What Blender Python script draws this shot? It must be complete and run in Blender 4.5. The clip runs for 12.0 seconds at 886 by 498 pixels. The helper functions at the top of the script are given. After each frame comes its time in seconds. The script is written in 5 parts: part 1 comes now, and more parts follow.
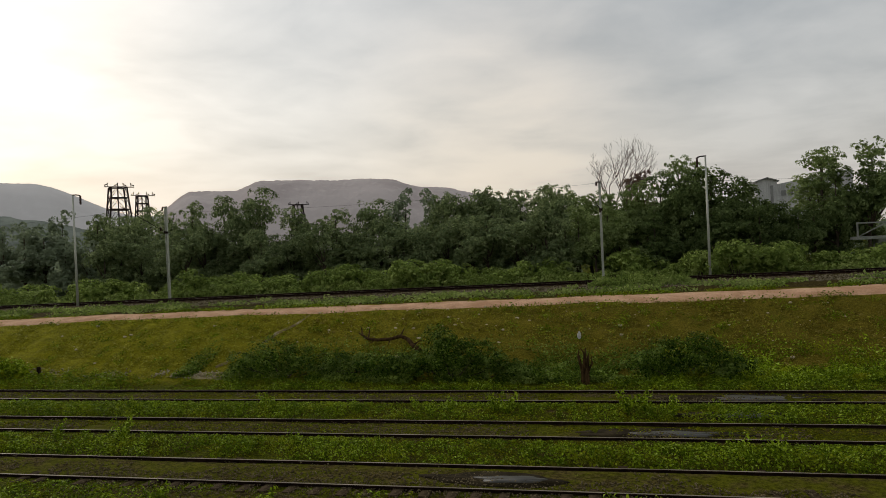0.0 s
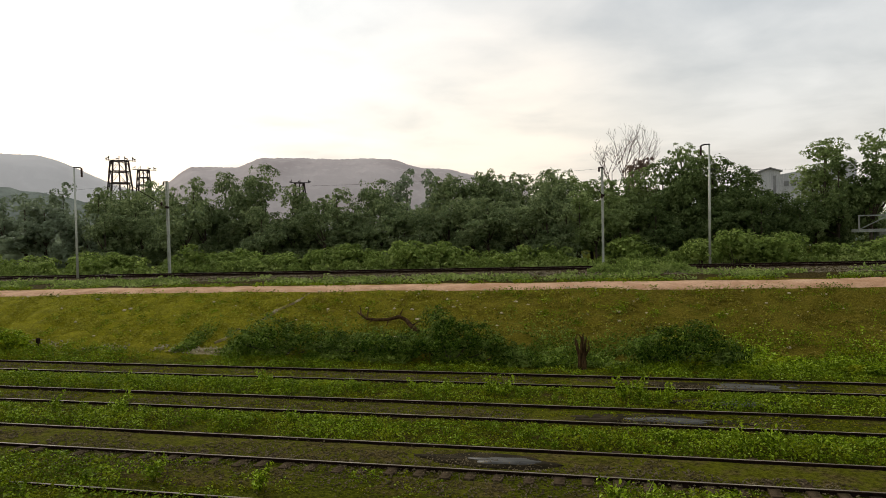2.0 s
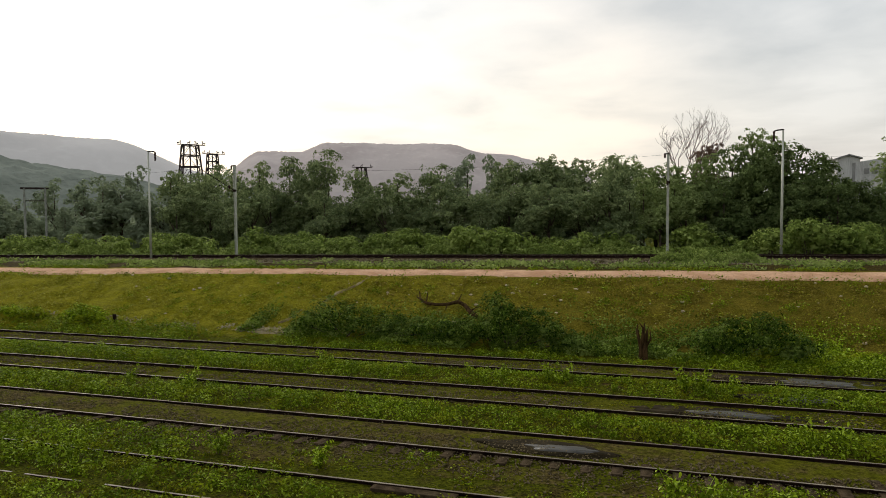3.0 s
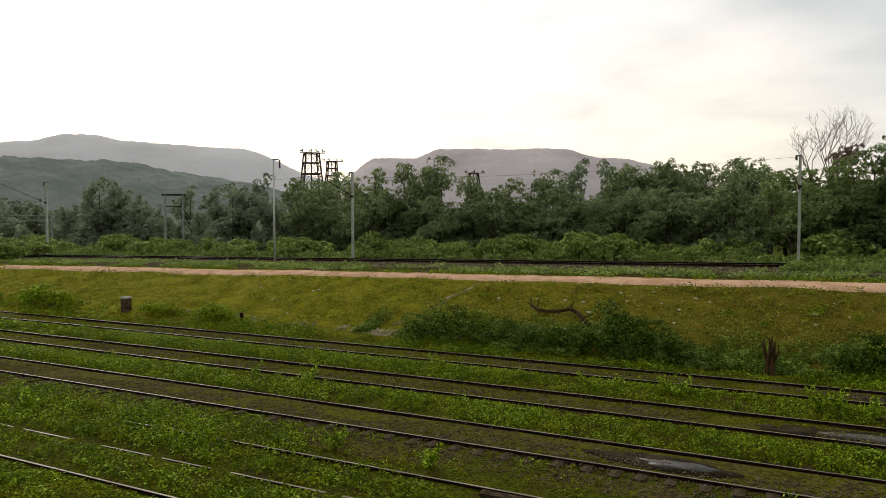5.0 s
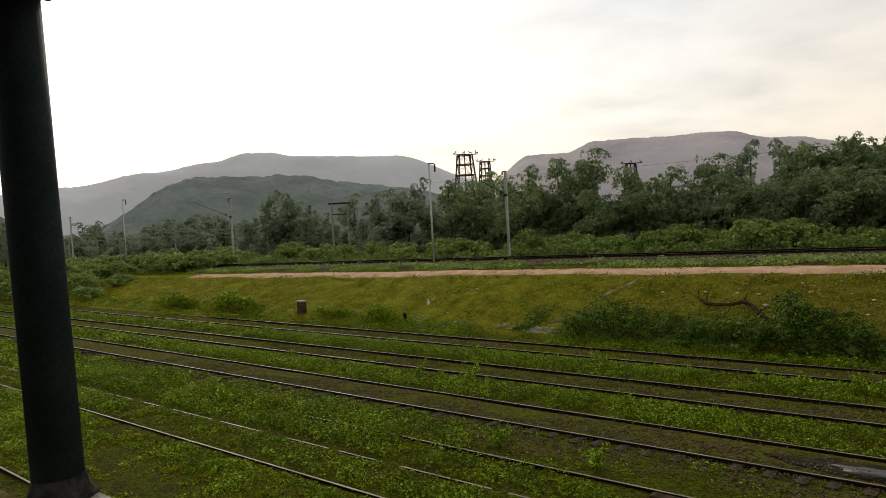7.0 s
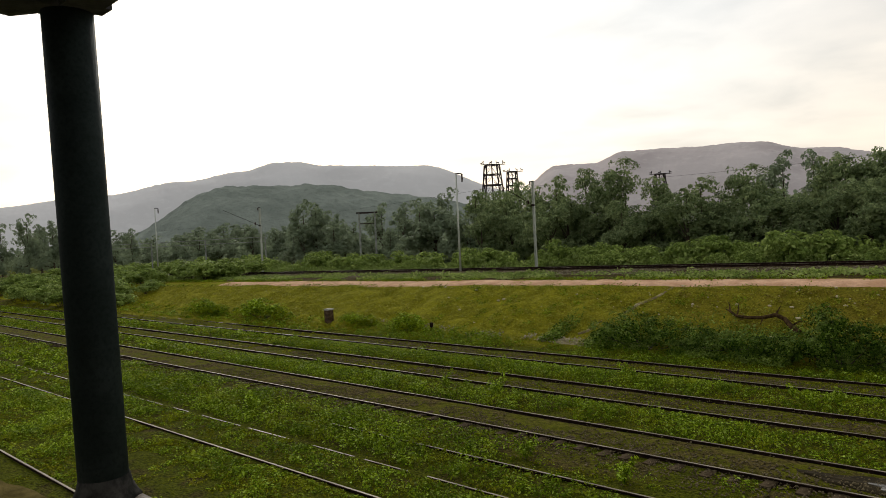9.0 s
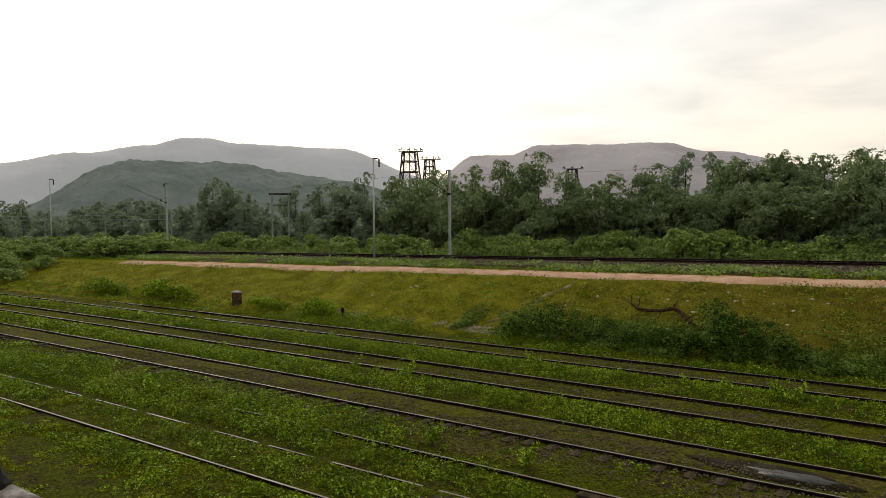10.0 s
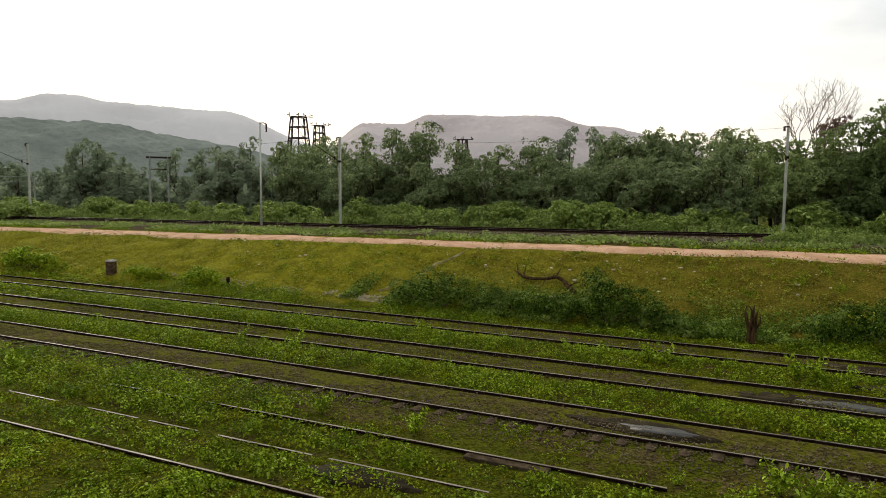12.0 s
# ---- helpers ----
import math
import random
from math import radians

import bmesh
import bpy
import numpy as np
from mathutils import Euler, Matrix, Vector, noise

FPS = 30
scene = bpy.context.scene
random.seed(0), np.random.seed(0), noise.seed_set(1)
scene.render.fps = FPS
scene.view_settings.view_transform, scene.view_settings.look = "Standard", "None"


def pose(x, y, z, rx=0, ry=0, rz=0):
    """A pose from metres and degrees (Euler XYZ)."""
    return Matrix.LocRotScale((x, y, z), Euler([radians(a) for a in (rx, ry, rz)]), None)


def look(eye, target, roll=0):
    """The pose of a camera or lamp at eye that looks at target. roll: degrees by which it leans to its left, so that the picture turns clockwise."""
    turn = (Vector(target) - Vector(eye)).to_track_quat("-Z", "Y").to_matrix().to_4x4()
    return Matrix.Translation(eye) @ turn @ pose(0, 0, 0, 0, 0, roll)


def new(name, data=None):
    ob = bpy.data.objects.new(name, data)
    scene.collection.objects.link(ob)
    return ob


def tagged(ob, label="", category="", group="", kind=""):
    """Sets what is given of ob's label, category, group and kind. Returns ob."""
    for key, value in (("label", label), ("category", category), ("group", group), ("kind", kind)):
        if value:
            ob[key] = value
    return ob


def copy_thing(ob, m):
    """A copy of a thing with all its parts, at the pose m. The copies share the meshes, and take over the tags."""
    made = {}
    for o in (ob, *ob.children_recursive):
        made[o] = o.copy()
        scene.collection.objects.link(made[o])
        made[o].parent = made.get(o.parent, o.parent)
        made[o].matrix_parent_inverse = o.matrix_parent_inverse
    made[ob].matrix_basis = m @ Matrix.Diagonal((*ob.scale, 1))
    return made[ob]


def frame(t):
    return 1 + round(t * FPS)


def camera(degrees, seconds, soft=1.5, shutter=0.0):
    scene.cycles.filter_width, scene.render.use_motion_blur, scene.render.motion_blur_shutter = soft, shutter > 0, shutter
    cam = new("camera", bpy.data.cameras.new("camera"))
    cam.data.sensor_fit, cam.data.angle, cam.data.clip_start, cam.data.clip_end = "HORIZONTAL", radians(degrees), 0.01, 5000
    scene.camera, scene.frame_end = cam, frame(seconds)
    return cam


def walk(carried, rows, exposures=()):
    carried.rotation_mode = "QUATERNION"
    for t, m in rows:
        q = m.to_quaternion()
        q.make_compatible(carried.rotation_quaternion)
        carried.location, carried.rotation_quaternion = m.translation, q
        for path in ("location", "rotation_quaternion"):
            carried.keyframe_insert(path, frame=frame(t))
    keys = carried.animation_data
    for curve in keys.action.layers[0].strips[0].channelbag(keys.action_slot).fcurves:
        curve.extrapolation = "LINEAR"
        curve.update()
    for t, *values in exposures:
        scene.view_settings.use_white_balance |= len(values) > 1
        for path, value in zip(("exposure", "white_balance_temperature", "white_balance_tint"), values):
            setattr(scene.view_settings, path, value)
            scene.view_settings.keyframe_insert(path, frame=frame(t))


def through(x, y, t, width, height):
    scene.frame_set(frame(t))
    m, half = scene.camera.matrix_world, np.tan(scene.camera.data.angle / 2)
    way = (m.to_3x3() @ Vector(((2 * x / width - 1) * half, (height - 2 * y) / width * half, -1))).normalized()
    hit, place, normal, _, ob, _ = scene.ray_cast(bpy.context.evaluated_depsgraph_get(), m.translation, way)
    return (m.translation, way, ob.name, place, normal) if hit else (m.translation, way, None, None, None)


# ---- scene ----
cam = camera(65.84, 12.0, soft=0.8)
H = 5.9                      # the eye above the rails of the yard
TURN = 12.177                # x runs along the rails, y away from the shelter
ROWS = [
    (0, -0.00, -0.25, 2.56),
    (0.5, 0.94, -0.94, 2.22),
    (1, -0.13, -1.56, 1.60),
    (1.5, -0.62, -1.74, 1.31),
    (2, 0.06, -1.76, 1.10),
    (2.5, 2.88, -1.61, 0.79),
    (3, 5.08, -2.91, 0.42),
    (3.5, 6.75, -3.11, 0.32),
    (5.3, 15.20, -2.09, 0.53),
    (5.5, 15.40, -1.70, 0.77),
    (6, 16.83, -0.31, 1.47),
    (6.5, 21.84, 0.28, 2.88),
    (7, 27.33, -2.20, 3.18),
    (7.5, 29.80, -1.06, 3.28),
    (7.7, 30.73, -0.48, 3.38),
    (9.3, 28.57, -1.83, 2.28),
    (9.5, 27.14, -2.06, 1.79),
    (10, 22.50, -2.59, 0.52),
    (10.5, 19.26, -3.65, 0.37),
    (11, 16.20, -4.05, -0.22),
    (11.5, 14.84, -4.80, -0.16),
    (12, 13.40, -5.19, -0.47),
]
SWAY = {7.0: 0.021, 7.5: 0.019, 7.7: -0.004, 9.3: -0.017, 10.0: 0.02}   # the hand's small sideways sway, in metres
walk(cam, [(t, pose(0.346 * SWAY.get(t, 0.0), 0.938 * SWAY.get(t, 0.0), H, 90 + pitch, roll, yaw + TURN)) for t, yaw, pitch, roll in ROWS],
     exposures=((0, -0.5), (0.5, -0.36), (1.0, 0.0), (1.5, 0.0), (2.5, 0.0), (3.5, 0.03), (5.5, 0.05), (6.0, 0.03), (6.5, -0.3), (7.0, -0.2), (7.5, -0.07), (9.5, -0.1), (10.0, -0.05), (10.5, -0.2), (11, 0.42), (11.5, 0.32), (12, 0.36)))

# ---- light: a bright overcast evening sky, the sun hidden behind the cloud ----
SUN_AZ, SUN_EL = 56.0, 27.0  # degrees, from +y towards -x, and up
sun_dir = Vector((-math.sin(radians(SUN_AZ)) * math.cos(radians(SUN_EL)), math.cos(radians(SUN_AZ)) * math.cos(radians(SUN_EL)), math.sin(radians(SUN_EL))))


def make_sky():
    world = bpy.data.worlds.new("overcast_sky")
    scene.world = world
    world.use_nodes = True
    nt = world.node_tree
    nt.nodes.clear()
    N, L = nt.nodes.new, nt.links.new

    def math_node(op, a, b=None, c=None, clamp=False):
        n = N("ShaderNodeMath")
        n.operation, n.use_clamp = op, clamp
        for i, v in enumerate((a, b, c)):
            if v is None:
                continue
            if isinstance(v, (int, float)):
                n.inputs[i].default_value = v
            else:
                L(v, n.inputs[i])
        return n.outputs[0]

    def mix(fac, a, b):
        n = N("ShaderNodeMix")
        n.data_type = "RGBA"
        if isinstance(fac, (int, float)):
            n.inputs[0].default_value = fac
        else:
            L(fac, n.inputs[0])
        for i, v in ((6, a), (7, b)):
            if isinstance(v, tuple):
                n.inputs[i].default_value = (*v, 1)
            else:
                L(v, n.inputs[i])
        return n.outputs[2]

    co = N("ShaderNodeTexCoord")
    sky = N("ShaderNodeTexSky")
    sky.sky_type, sky.sun_disc = "NISHITA", False
    sky.sun_elevation, sky.sun_rotation = radians(SUN_EL), radians(-SUN_AZ)
    sky.air_density, sky.dust_density = 1.5, 3.0
    # cloud sheet: a plane overhead, seen in perspective
    sep = N("ShaderNodeSeparateXYZ")
    L(co.outputs["Generated"], sep.inputs[0])
    up = math_node("ADD", math_node("MAXIMUM", sep.outputs[2], 0.0), 0.12)
    comb = N("ShaderNodeCombineXYZ")
    L(math_node("DIVIDE", sep.outputs[0], up), comb.inputs[0])
    L(math_node("DIVIDE", sep.outputs[1], up), comb.inputs[1])
    big = N("ShaderNodeTexNoise")
    big.inputs["Scale"].default_value, big.inputs["Detail"].default_value, big.inputs["Roughness"].default_value = 0.55, 6, 0.5
    big.inputs["Distortion"].default_value = 0.5
    L(comb.outputs[0], big.inputs["Vector"])
    small = N("ShaderNodeTexNoise")
    small.inputs["Scale"].default_value, small.inputs["Detail"].default_value = 1.9, 8
    small.inputs["Distortion"].default_value = 0.3
    L(comb.outputs[0], small.inputs["Vector"])
    cloud = math_node("ADD", math_node("MULTIPLY", big.outputs[0], 0.68), math_node("MULTIPLY", small.outputs[0], 0.32))
    cloud = math_node("MULTIPLY", math_node("SUBTRACT", cloud, 0.40), 4.8, clamp=True)
    # glow of the hidden sun through the sheet
    dot = N("ShaderNodeVectorMath")
    dot.operation = "DOT_PRODUCT"
    L(co.outputs["Generated"], dot.inputs[0])
    dot.inputs[1].default_value = sun_dir
    d = math_node("MAXIMUM", dot.outputs["Value"], 0.0)
    wide = math_node("POWER", d, 4.0)
    tight = math_node("POWER", d, 22.0)
    # paler and warmer towards the horizon
    low = math_node("POWER", math_node("SUBTRACT", 1.0, math_node("MAXIMUM", sep.outputs[2], 0.0)), 7.0)
    thin = mix(low, SKY_THIN, SKY_LOW)
    thick = mix(low, SKY_THICK, SKY_LOWTHICK)
    col = mix(cloud, thin, thick)
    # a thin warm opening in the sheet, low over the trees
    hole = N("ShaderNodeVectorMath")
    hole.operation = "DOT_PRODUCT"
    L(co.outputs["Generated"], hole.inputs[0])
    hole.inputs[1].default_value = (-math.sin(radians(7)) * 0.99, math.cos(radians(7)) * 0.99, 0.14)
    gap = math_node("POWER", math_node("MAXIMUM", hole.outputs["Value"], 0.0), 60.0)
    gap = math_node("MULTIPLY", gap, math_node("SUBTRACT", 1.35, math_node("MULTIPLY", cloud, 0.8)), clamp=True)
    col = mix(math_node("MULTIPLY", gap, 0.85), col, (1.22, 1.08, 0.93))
    gain = math_node("ADD", SKY_BASE, math_node("ADD", math_node("MULTIPLY", wide, SKY_WIDE), math_node("MULTIPLY", tight, SKY_TIGHT)))
    bg = N("ShaderNodeBackground")
    L(col, bg.inputs[0])
    L(gain, bg.inputs[1])
    clear = N("ShaderNodeBackground")
    L(sky.outputs[0], clear.inputs[0])
    clear.inputs[1].default_value = 0.03
    add = N("ShaderNodeAddShader")
    L(bg.outputs[0], add.inputs[0])
    L(clear.outputs[0], add.inputs[1])
    out = N("ShaderNodeOutputWorld")
    L(add.outputs[0], out.inputs[0])


SKY_THIN, SKY_LOW = (0.98, 0.97, 0.95), (1.0, 0.94, 0.90)
SKY_THICK, SKY_LOWTHICK = (0.48, 0.52, 0.555), (0.92, 0.84, 0.79)
SKY_BASE, SKY_WIDE, SKY_TIGHT = 0.74, 0.42, 0.30
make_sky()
sun = new("sun", bpy.data.lights.new("sun", "SUN"))
sun.data.energy, sun.data.angle, sun.data.color = 1.3, radians(18), (1.0, 0.95, 0.88)
sun.matrix_world = look((0, 0, 60), Vector((0, 0, 60)) - sun_dir)

# ---- materials ----
def material(name, build):
    m = bpy.data.materials.new(name)
    m.use_nodes = True
    nt = m.node_tree
    nt.nodes.clear()
    out = nt.nodes.new("ShaderNodeOutputMaterial")
    build(nt, out)
    return m


def put(nt, v, socket):
    if isinstance(v, bpy.types.NodeSocket):
        nt.links.new(v, socket)
    elif isinstance(v, tuple) and len(v) == 3 and socket.type == "RGBA":
        socket.default_value = (*v, 1)
    else:
        socket.default_value = v


def mixer(nt, fac, a, b):
    n = nt.nodes.new("ShaderNodeMix")
    n.data_type = "RGBA"
    put(nt, fac, n.inputs[0])
    put(nt, a, n.inputs[6])
    put(nt, b, n.inputs[7])
    return n.outputs[2]


def calc(nt, op, a, b=0.0, clamp=False):
    n = nt.nodes.new("ShaderNodeMath")
    n.operation, n.use_clamp = op, clamp
    put(nt, a, n.inputs[0])
    put(nt, b, n.inputs[1])
    return n.outputs[0]


def grain(nt, scale, detail=6, rough=0.6, stretch=(1, 1, 1)):
    co = nt.nodes.new("ShaderNodeTexCoord")
    mp = nt.nodes.new("ShaderNodeMapping")
    mp.inputs["Scale"].default_value = stretch
    nt.links.new(co.outputs["Object"], mp.inputs[0])
    n = nt.nodes.new("ShaderNodeTexNoise")
    n.inputs["Scale"].default_value, n.inputs["Detail"].default_value, n.inputs["Roughness"].default_value = scale, detail, rough
    nt.links.new(mp.outputs[0], n.inputs["Vector"])
    return n.outputs[0]


def ramp(nt, fac, lo, hi):
    n = nt.nodes.new("ShaderNodeMapRange")
    n.interpolation_type = "SMOOTHSTEP"
    put(nt, fac, n.inputs[0])
    n.inputs[1].default_value, n.inputs[2].default_value = lo, hi
    return n.outputs[0]


def surface(nt, out, color, rough=0.8, metal=0.0, bump=None, strength=0.4, distance=0.02, specular=0.015):
    p = nt.nodes.new("ShaderNodeBsdfPrincipled")
    put(nt, color, p.inputs["Base Color"])
    put(nt, rough, p.inputs["Roughness"])
    p.inputs["Metallic"].default_value = metal
    p.inputs["Specular IOR Level"].default_value = specular
    if bump is not None:
        b = nt.nodes.new("ShaderNodeBump")
        b.inputs["Strength"].default_value, b.inputs["Distance"].default_value = strength, distance
        put(nt, bump, b.inputs["Height"])
        nt.links.new(b.outputs[0], p.inputs["Normal"])
    nt.links.new(p.outputs[0], out.inputs[0])
    return p


def plain(name, a, b, scale=6.0, rough=0.8, metal=0.0, strength=0.4, distance=0.01, fine=None, stretch=(1, 1, 1), lo=0.35, hi=0.65):
    def build(nt, out):
        g = grain(nt, scale, stretch=stretch)
        f = grain(nt, fine or scale * 9, 4)
        c = mixer(nt, ramp(nt, g, lo, hi), a, b)
        c = mixer(nt, calc(nt, "MULTIPLY", ramp(nt, f, 0.4, 0.7), 0.45), c, tuple(v * 0.55 for v in a))
        surface(nt, out, c, rough, metal, calc(nt, "ADD", g, f), strength, distance)
    return material(name, build)


def leafy(name, dark, light, tip, through=0.42, patch=0.25, gloss=0.012, vary=0.5, dry=None):
    """Foliage: leaves close in tone, with broad patches of tone and of drier growth, thin enough to let light through."""
    lo = tuple(d + (l - d) * (0.5 - vary / 2) for d, l in zip(dark, light))
    hi = tuple(d + (l - d) * (0.5 + vary / 2) for d, l in zip(dark, light))

    def build(nt, out):
        geo = nt.nodes.new("ShaderNodeNewGeometry")
        info = nt.nodes.new("ShaderNodeObjectInfo")
        r = geo.outputs["Random Per Island"]
        c = mixer(nt, ramp(nt, r, 0.1, 0.9), lo, hi)
        c = mixer(nt, calc(nt, "MULTIPLY", ramp(nt, r, 0.86, 0.97), 0.6), c, tip)
        c = mixer(nt, calc(nt, "MULTIPLY", ramp(nt, grain(nt, patch, 3), 0.42, 0.62), 0.5), c, dark)
        c = mixer(nt, calc(nt, "MULTIPLY", ramp(nt, grain(nt, patch * 1.7, 4), 0.50, 0.66), 0.5), c, dry or tip)
        c = mixer(nt, calc(nt, "MULTIPLY", info.outputs["Random"], 0.40), c, dark)
        p = nt.nodes.new("ShaderNodeBsdfPrincipled")
        put(nt, c, p.inputs["Base Color"])
        p.inputs["Roughness"].default_value = 0.5
        p.inputs["Specular IOR Level"].default_value = gloss
        t = nt.nodes.new("ShaderNodeBsdfTranslucent")
        put(nt, c, t.inputs[0])
        m = nt.nodes.new("ShaderNodeMixShader")
        m.inputs[0].default_value = through
        nt.links.new(p.outputs[0], m.inputs[1])
        nt.links.new(t.outputs[0], m.inputs[2])
        nt.links.new(m.outputs[0], out.inputs[0])
    return material(name, build)


def distant(name, a, b, c, scale, strength, distance):
    """A far slope, haze put into its colours: broad soft areas of tone with finer mottling, no gloss."""
    def build(nt, out):
        big, fine = grain(nt, scale, 5, 0.55), grain(nt, scale * 7, 4, 0.6)
        col = mixer(nt, ramp(nt, big, 0.35, 0.65), a, b)
        col = mixer(nt, calc(nt, "MULTIPLY", ramp(nt, fine, 0.5, 0.68), 0.5), col, c)
        surface(nt, out, col, 1.0, 0.0, fine, strength, distance, 0.0)
    return material(name, build)


def build_ground(nt, out):
    co = nt.nodes.new("ShaderNodeTexCoord")
    sep = nt.nodes.new("ShaderNodeSeparateXYZ")
    nt.links.new(co.outputs["Object"], sep.inputs[0])
    y = calc(nt, "SUBTRACT", sep.outputs[1], calc(nt, "MULTIPLY", sep.outputs[0], 0.05))
    big, mid, fine = grain(nt, 0.22, 4), grain(nt, 1.3, 6), grain(nt, 14, 5, 0.7)
    soil = mixer(nt, ramp(nt, fine, 0.35, 0.65), (0.014, 0.011, 0.003), (0.095, 0.070, 0.020))
    green = mixer(nt, ramp(nt, fine, 0.3, 0.7), (0.016, 0.020, 0.001), (0.112, 0.122, 0.007))
    olive = mixer(nt, ramp(nt, fine, 0.3, 0.7), (0.115, 0.106, 0.004), (0.300, 0.274, 0.013))
    brown = mixer(nt, ramp(nt, fine, 0.3, 0.7), (0.056, 0.042, 0.006), (0.185, 0.138, 0.022))
    yard = mixer(nt, ramp(nt, calc(nt, "ADD", calc(nt, "MULTIPLY", mid, 0.6), calc(nt, "MULTIPLY", big, 0.4)), 0.36, 0.50), soil, green)
    drift = calc(nt, "ADD", sep.outputs[0], calc(nt, "MULTIPLY", big, 14.0))
    bank = mixer(nt, calc(nt, "MULTIPLY", ramp(nt, drift, -20.0, 10.0), 0.8), olive, brown)
    bank = mixer(nt, calc(nt, "MULTIPLY", ramp(nt, mid, 0.42, 0.68), 0.45), bank, green)
    c = mixer(nt, ramp(nt, calc(nt, "ADD", y, calc(nt, "MULTIPLY", mid, 1.5)), 30.0, 31.2), yard, bank)
    c = mixer(nt, ramp(nt, calc(nt, "ADD", y, mid), 40.0, 40.6), c, soil)
    c = mixer(nt, ramp(nt, calc(nt, "ADD", y, mid), 50.3, 51.3), c, green)
    surface(nt, out, c, 0.9, 0.0, calc(nt, "ADD", calc(nt, "ADD", mid, grain(nt, 4.5, 3)), calc(nt, "MULTIPLY", fine, 0.6)), 1.0, 0.16)


M_ground = material("ground_cover", build_ground)
M_path = plain("pink_earth", (0.43, 0.25, 0.142), (0.60, 0.38, 0.24), 0.9, 0.95, fine=9.0, strength=0.5, distance=0.03)
def build_bed(nt, out):
    mid, fine, big = grain(nt, 1.6, 6, 0.65), grain(nt, 9, 6, 0.75), grain(nt, 0.3, 3)
    c = mixer(nt, ramp(nt, fine, 0.35, 0.65), (0.018, 0.014, 0.004), (0.118, 0.090, 0.028))
    g = mixer(nt, ramp(nt, fine, 0.3, 0.7), (0.030, 0.032, 0.002), (0.110, 0.112, 0.008))
    c = mixer(nt, ramp(nt, calc(nt, "ADD", calc(nt, "MULTIPLY", mid, 0.6), calc(nt, "MULTIPLY", big, 0.4)), 0.41, 0.55), c, g)
    surface(nt, out, c, 0.95, 0.0, calc(nt, "ADD", mid, fine), 0.9, 0.05)


M_bed = material("oily_ballast_soil", build_bed)
M_stone = plain("ballast_stone", (0.10, 0.084, 0.052), (0.27, 0.228, 0.155), 3.0, 0.9)
M_dark_stone = plain("oily_stone", (0.060, 0.046, 0.022), (0.18, 0.142, 0.080), 3.0, 0.9)
M_white_stone = plain("pale_stone", (0.44, 0.36, 0.215), (0.64, 0.54, 0.36), 5.0, 0.85)
M_sand_stone = plain("sandy_rubble", (0.22, 0.18, 0.10), (0.44, 0.38, 0.25), 4.0, 0.9)
M_mud = plain("wet_mud", (0.018, 0.014, 0.007), (0.044, 0.034, 0.018), 2.0, 0.7, fine=18.0)
M_earth = plain("bare_brown_earth", (0.055, 0.042, 0.010), (0.125, 0.095, 0.030), 1.0, 0.95, fine=16.0, strength=0.8, distance=0.04)
M_sand = plain("pale_sand", (0.20, 0.155, 0.075), (0.38, 0.31, 0.18), 1.8, 0.95, fine=25.0)
M_rail = plain("rusty_rail_steel", (0.013, 0.008, 0.006), (0.036, 0.020, 0.014), 4.0, 0.75, 0.0, fine=60.0)


def build_rail_top(nt, out):
    c = mixer(nt, ramp(nt, grain(nt, 2.0, 6, stretch=(0.2, 1, 1)), 0.35, 0.65), (0.12, 0.096, 0.066), (0.28, 0.24, 0.175))
    surface(nt, out, c, 0.55, 0.2, grain(nt, 50, 3), 0.2, 0.002, 0.1)


M_rail_top = material("worn_rail_head", build_rail_top)
M_sleeper = plain("weathered_sleeper", (0.030, 0.021, 0.011), (0.085, 0.061, 0.036), 5.0, 0.9)
M_mast = plain("galvanised_steel", (0.42, 0.43, 0.36), (0.56, 0.56, 0.48), 3.0, 0.55, 0.35, stretch=(1, 1, 0.3))
M_lattice = plain("dark_lattice_steel", (0.028, 0.020, 0.018), (0.055, 0.040, 0.035), 2.0, 0.9, 0.0)
M_insulator = plain("brown_porcelain", (0.045, 0.028, 0.022), (0.08, 0.05, 0.04), 9.0, 0.3)
M_wire = plain("dull_wire", (0.10, 0.10, 0.10), (0.16, 0.16, 0.15), 5.0, 0.6, 0.4)
M_bark = plain("grey_brown_bark", (0.050, 0.038, 0.027), (0.120, 0.094, 0.068), 5.0, 0.9, stretch=(1, 1, 0.25), strength=0.8, distance=0.03)
M_dead = plain("dead_wood", (0.026, 0.015, 0.006), (0.095, 0.057, 0.025), 7.0, 0.9, stretch=(1, 1, 0.3), strength=0.8, distance=0.03)
M_twig = plain("bare_twigs", (0.16, 0.115, 0.095), (0.26, 0.20, 0.17), 4.0, 0.9)
M_concrete = plain("stained_concrete", (0.30, 0.27, 0.22), (0.50, 0.47, 0.42), 2.4, 0.85, fine=30.0, strength=0.5, distance=0.01)
M_rust_plate = plain("rusty_concrete_side", (0.040, 0.026, 0.014), (0.13, 0.085, 0.048), 5.0, 0.9)
M_coping = plain("cement_coping", (0.13, 0.105, 0.085), (0.52, 0.48, 0.43), 9.0, 0.8, fine=70.0, strength=0.35, distance=0.004)
M_paint = plain("dark_green_paint", (0.022, 0.029, 0.026), (0.034, 0.043, 0.039), 5.0, 0.6, fine=90.0, strength=0.2, distance=0.002)
M_collar = plain("stained_cement", (0.020, 0.020, 0.017), (0.070, 0.064, 0.055), 14.0, 0.9, fine=60.0)
M_roof = plain("dark_asbestos_sheet", (0.085, 0.080, 0.085), (0.16, 0.15, 0.155), 3.0, 0.85)
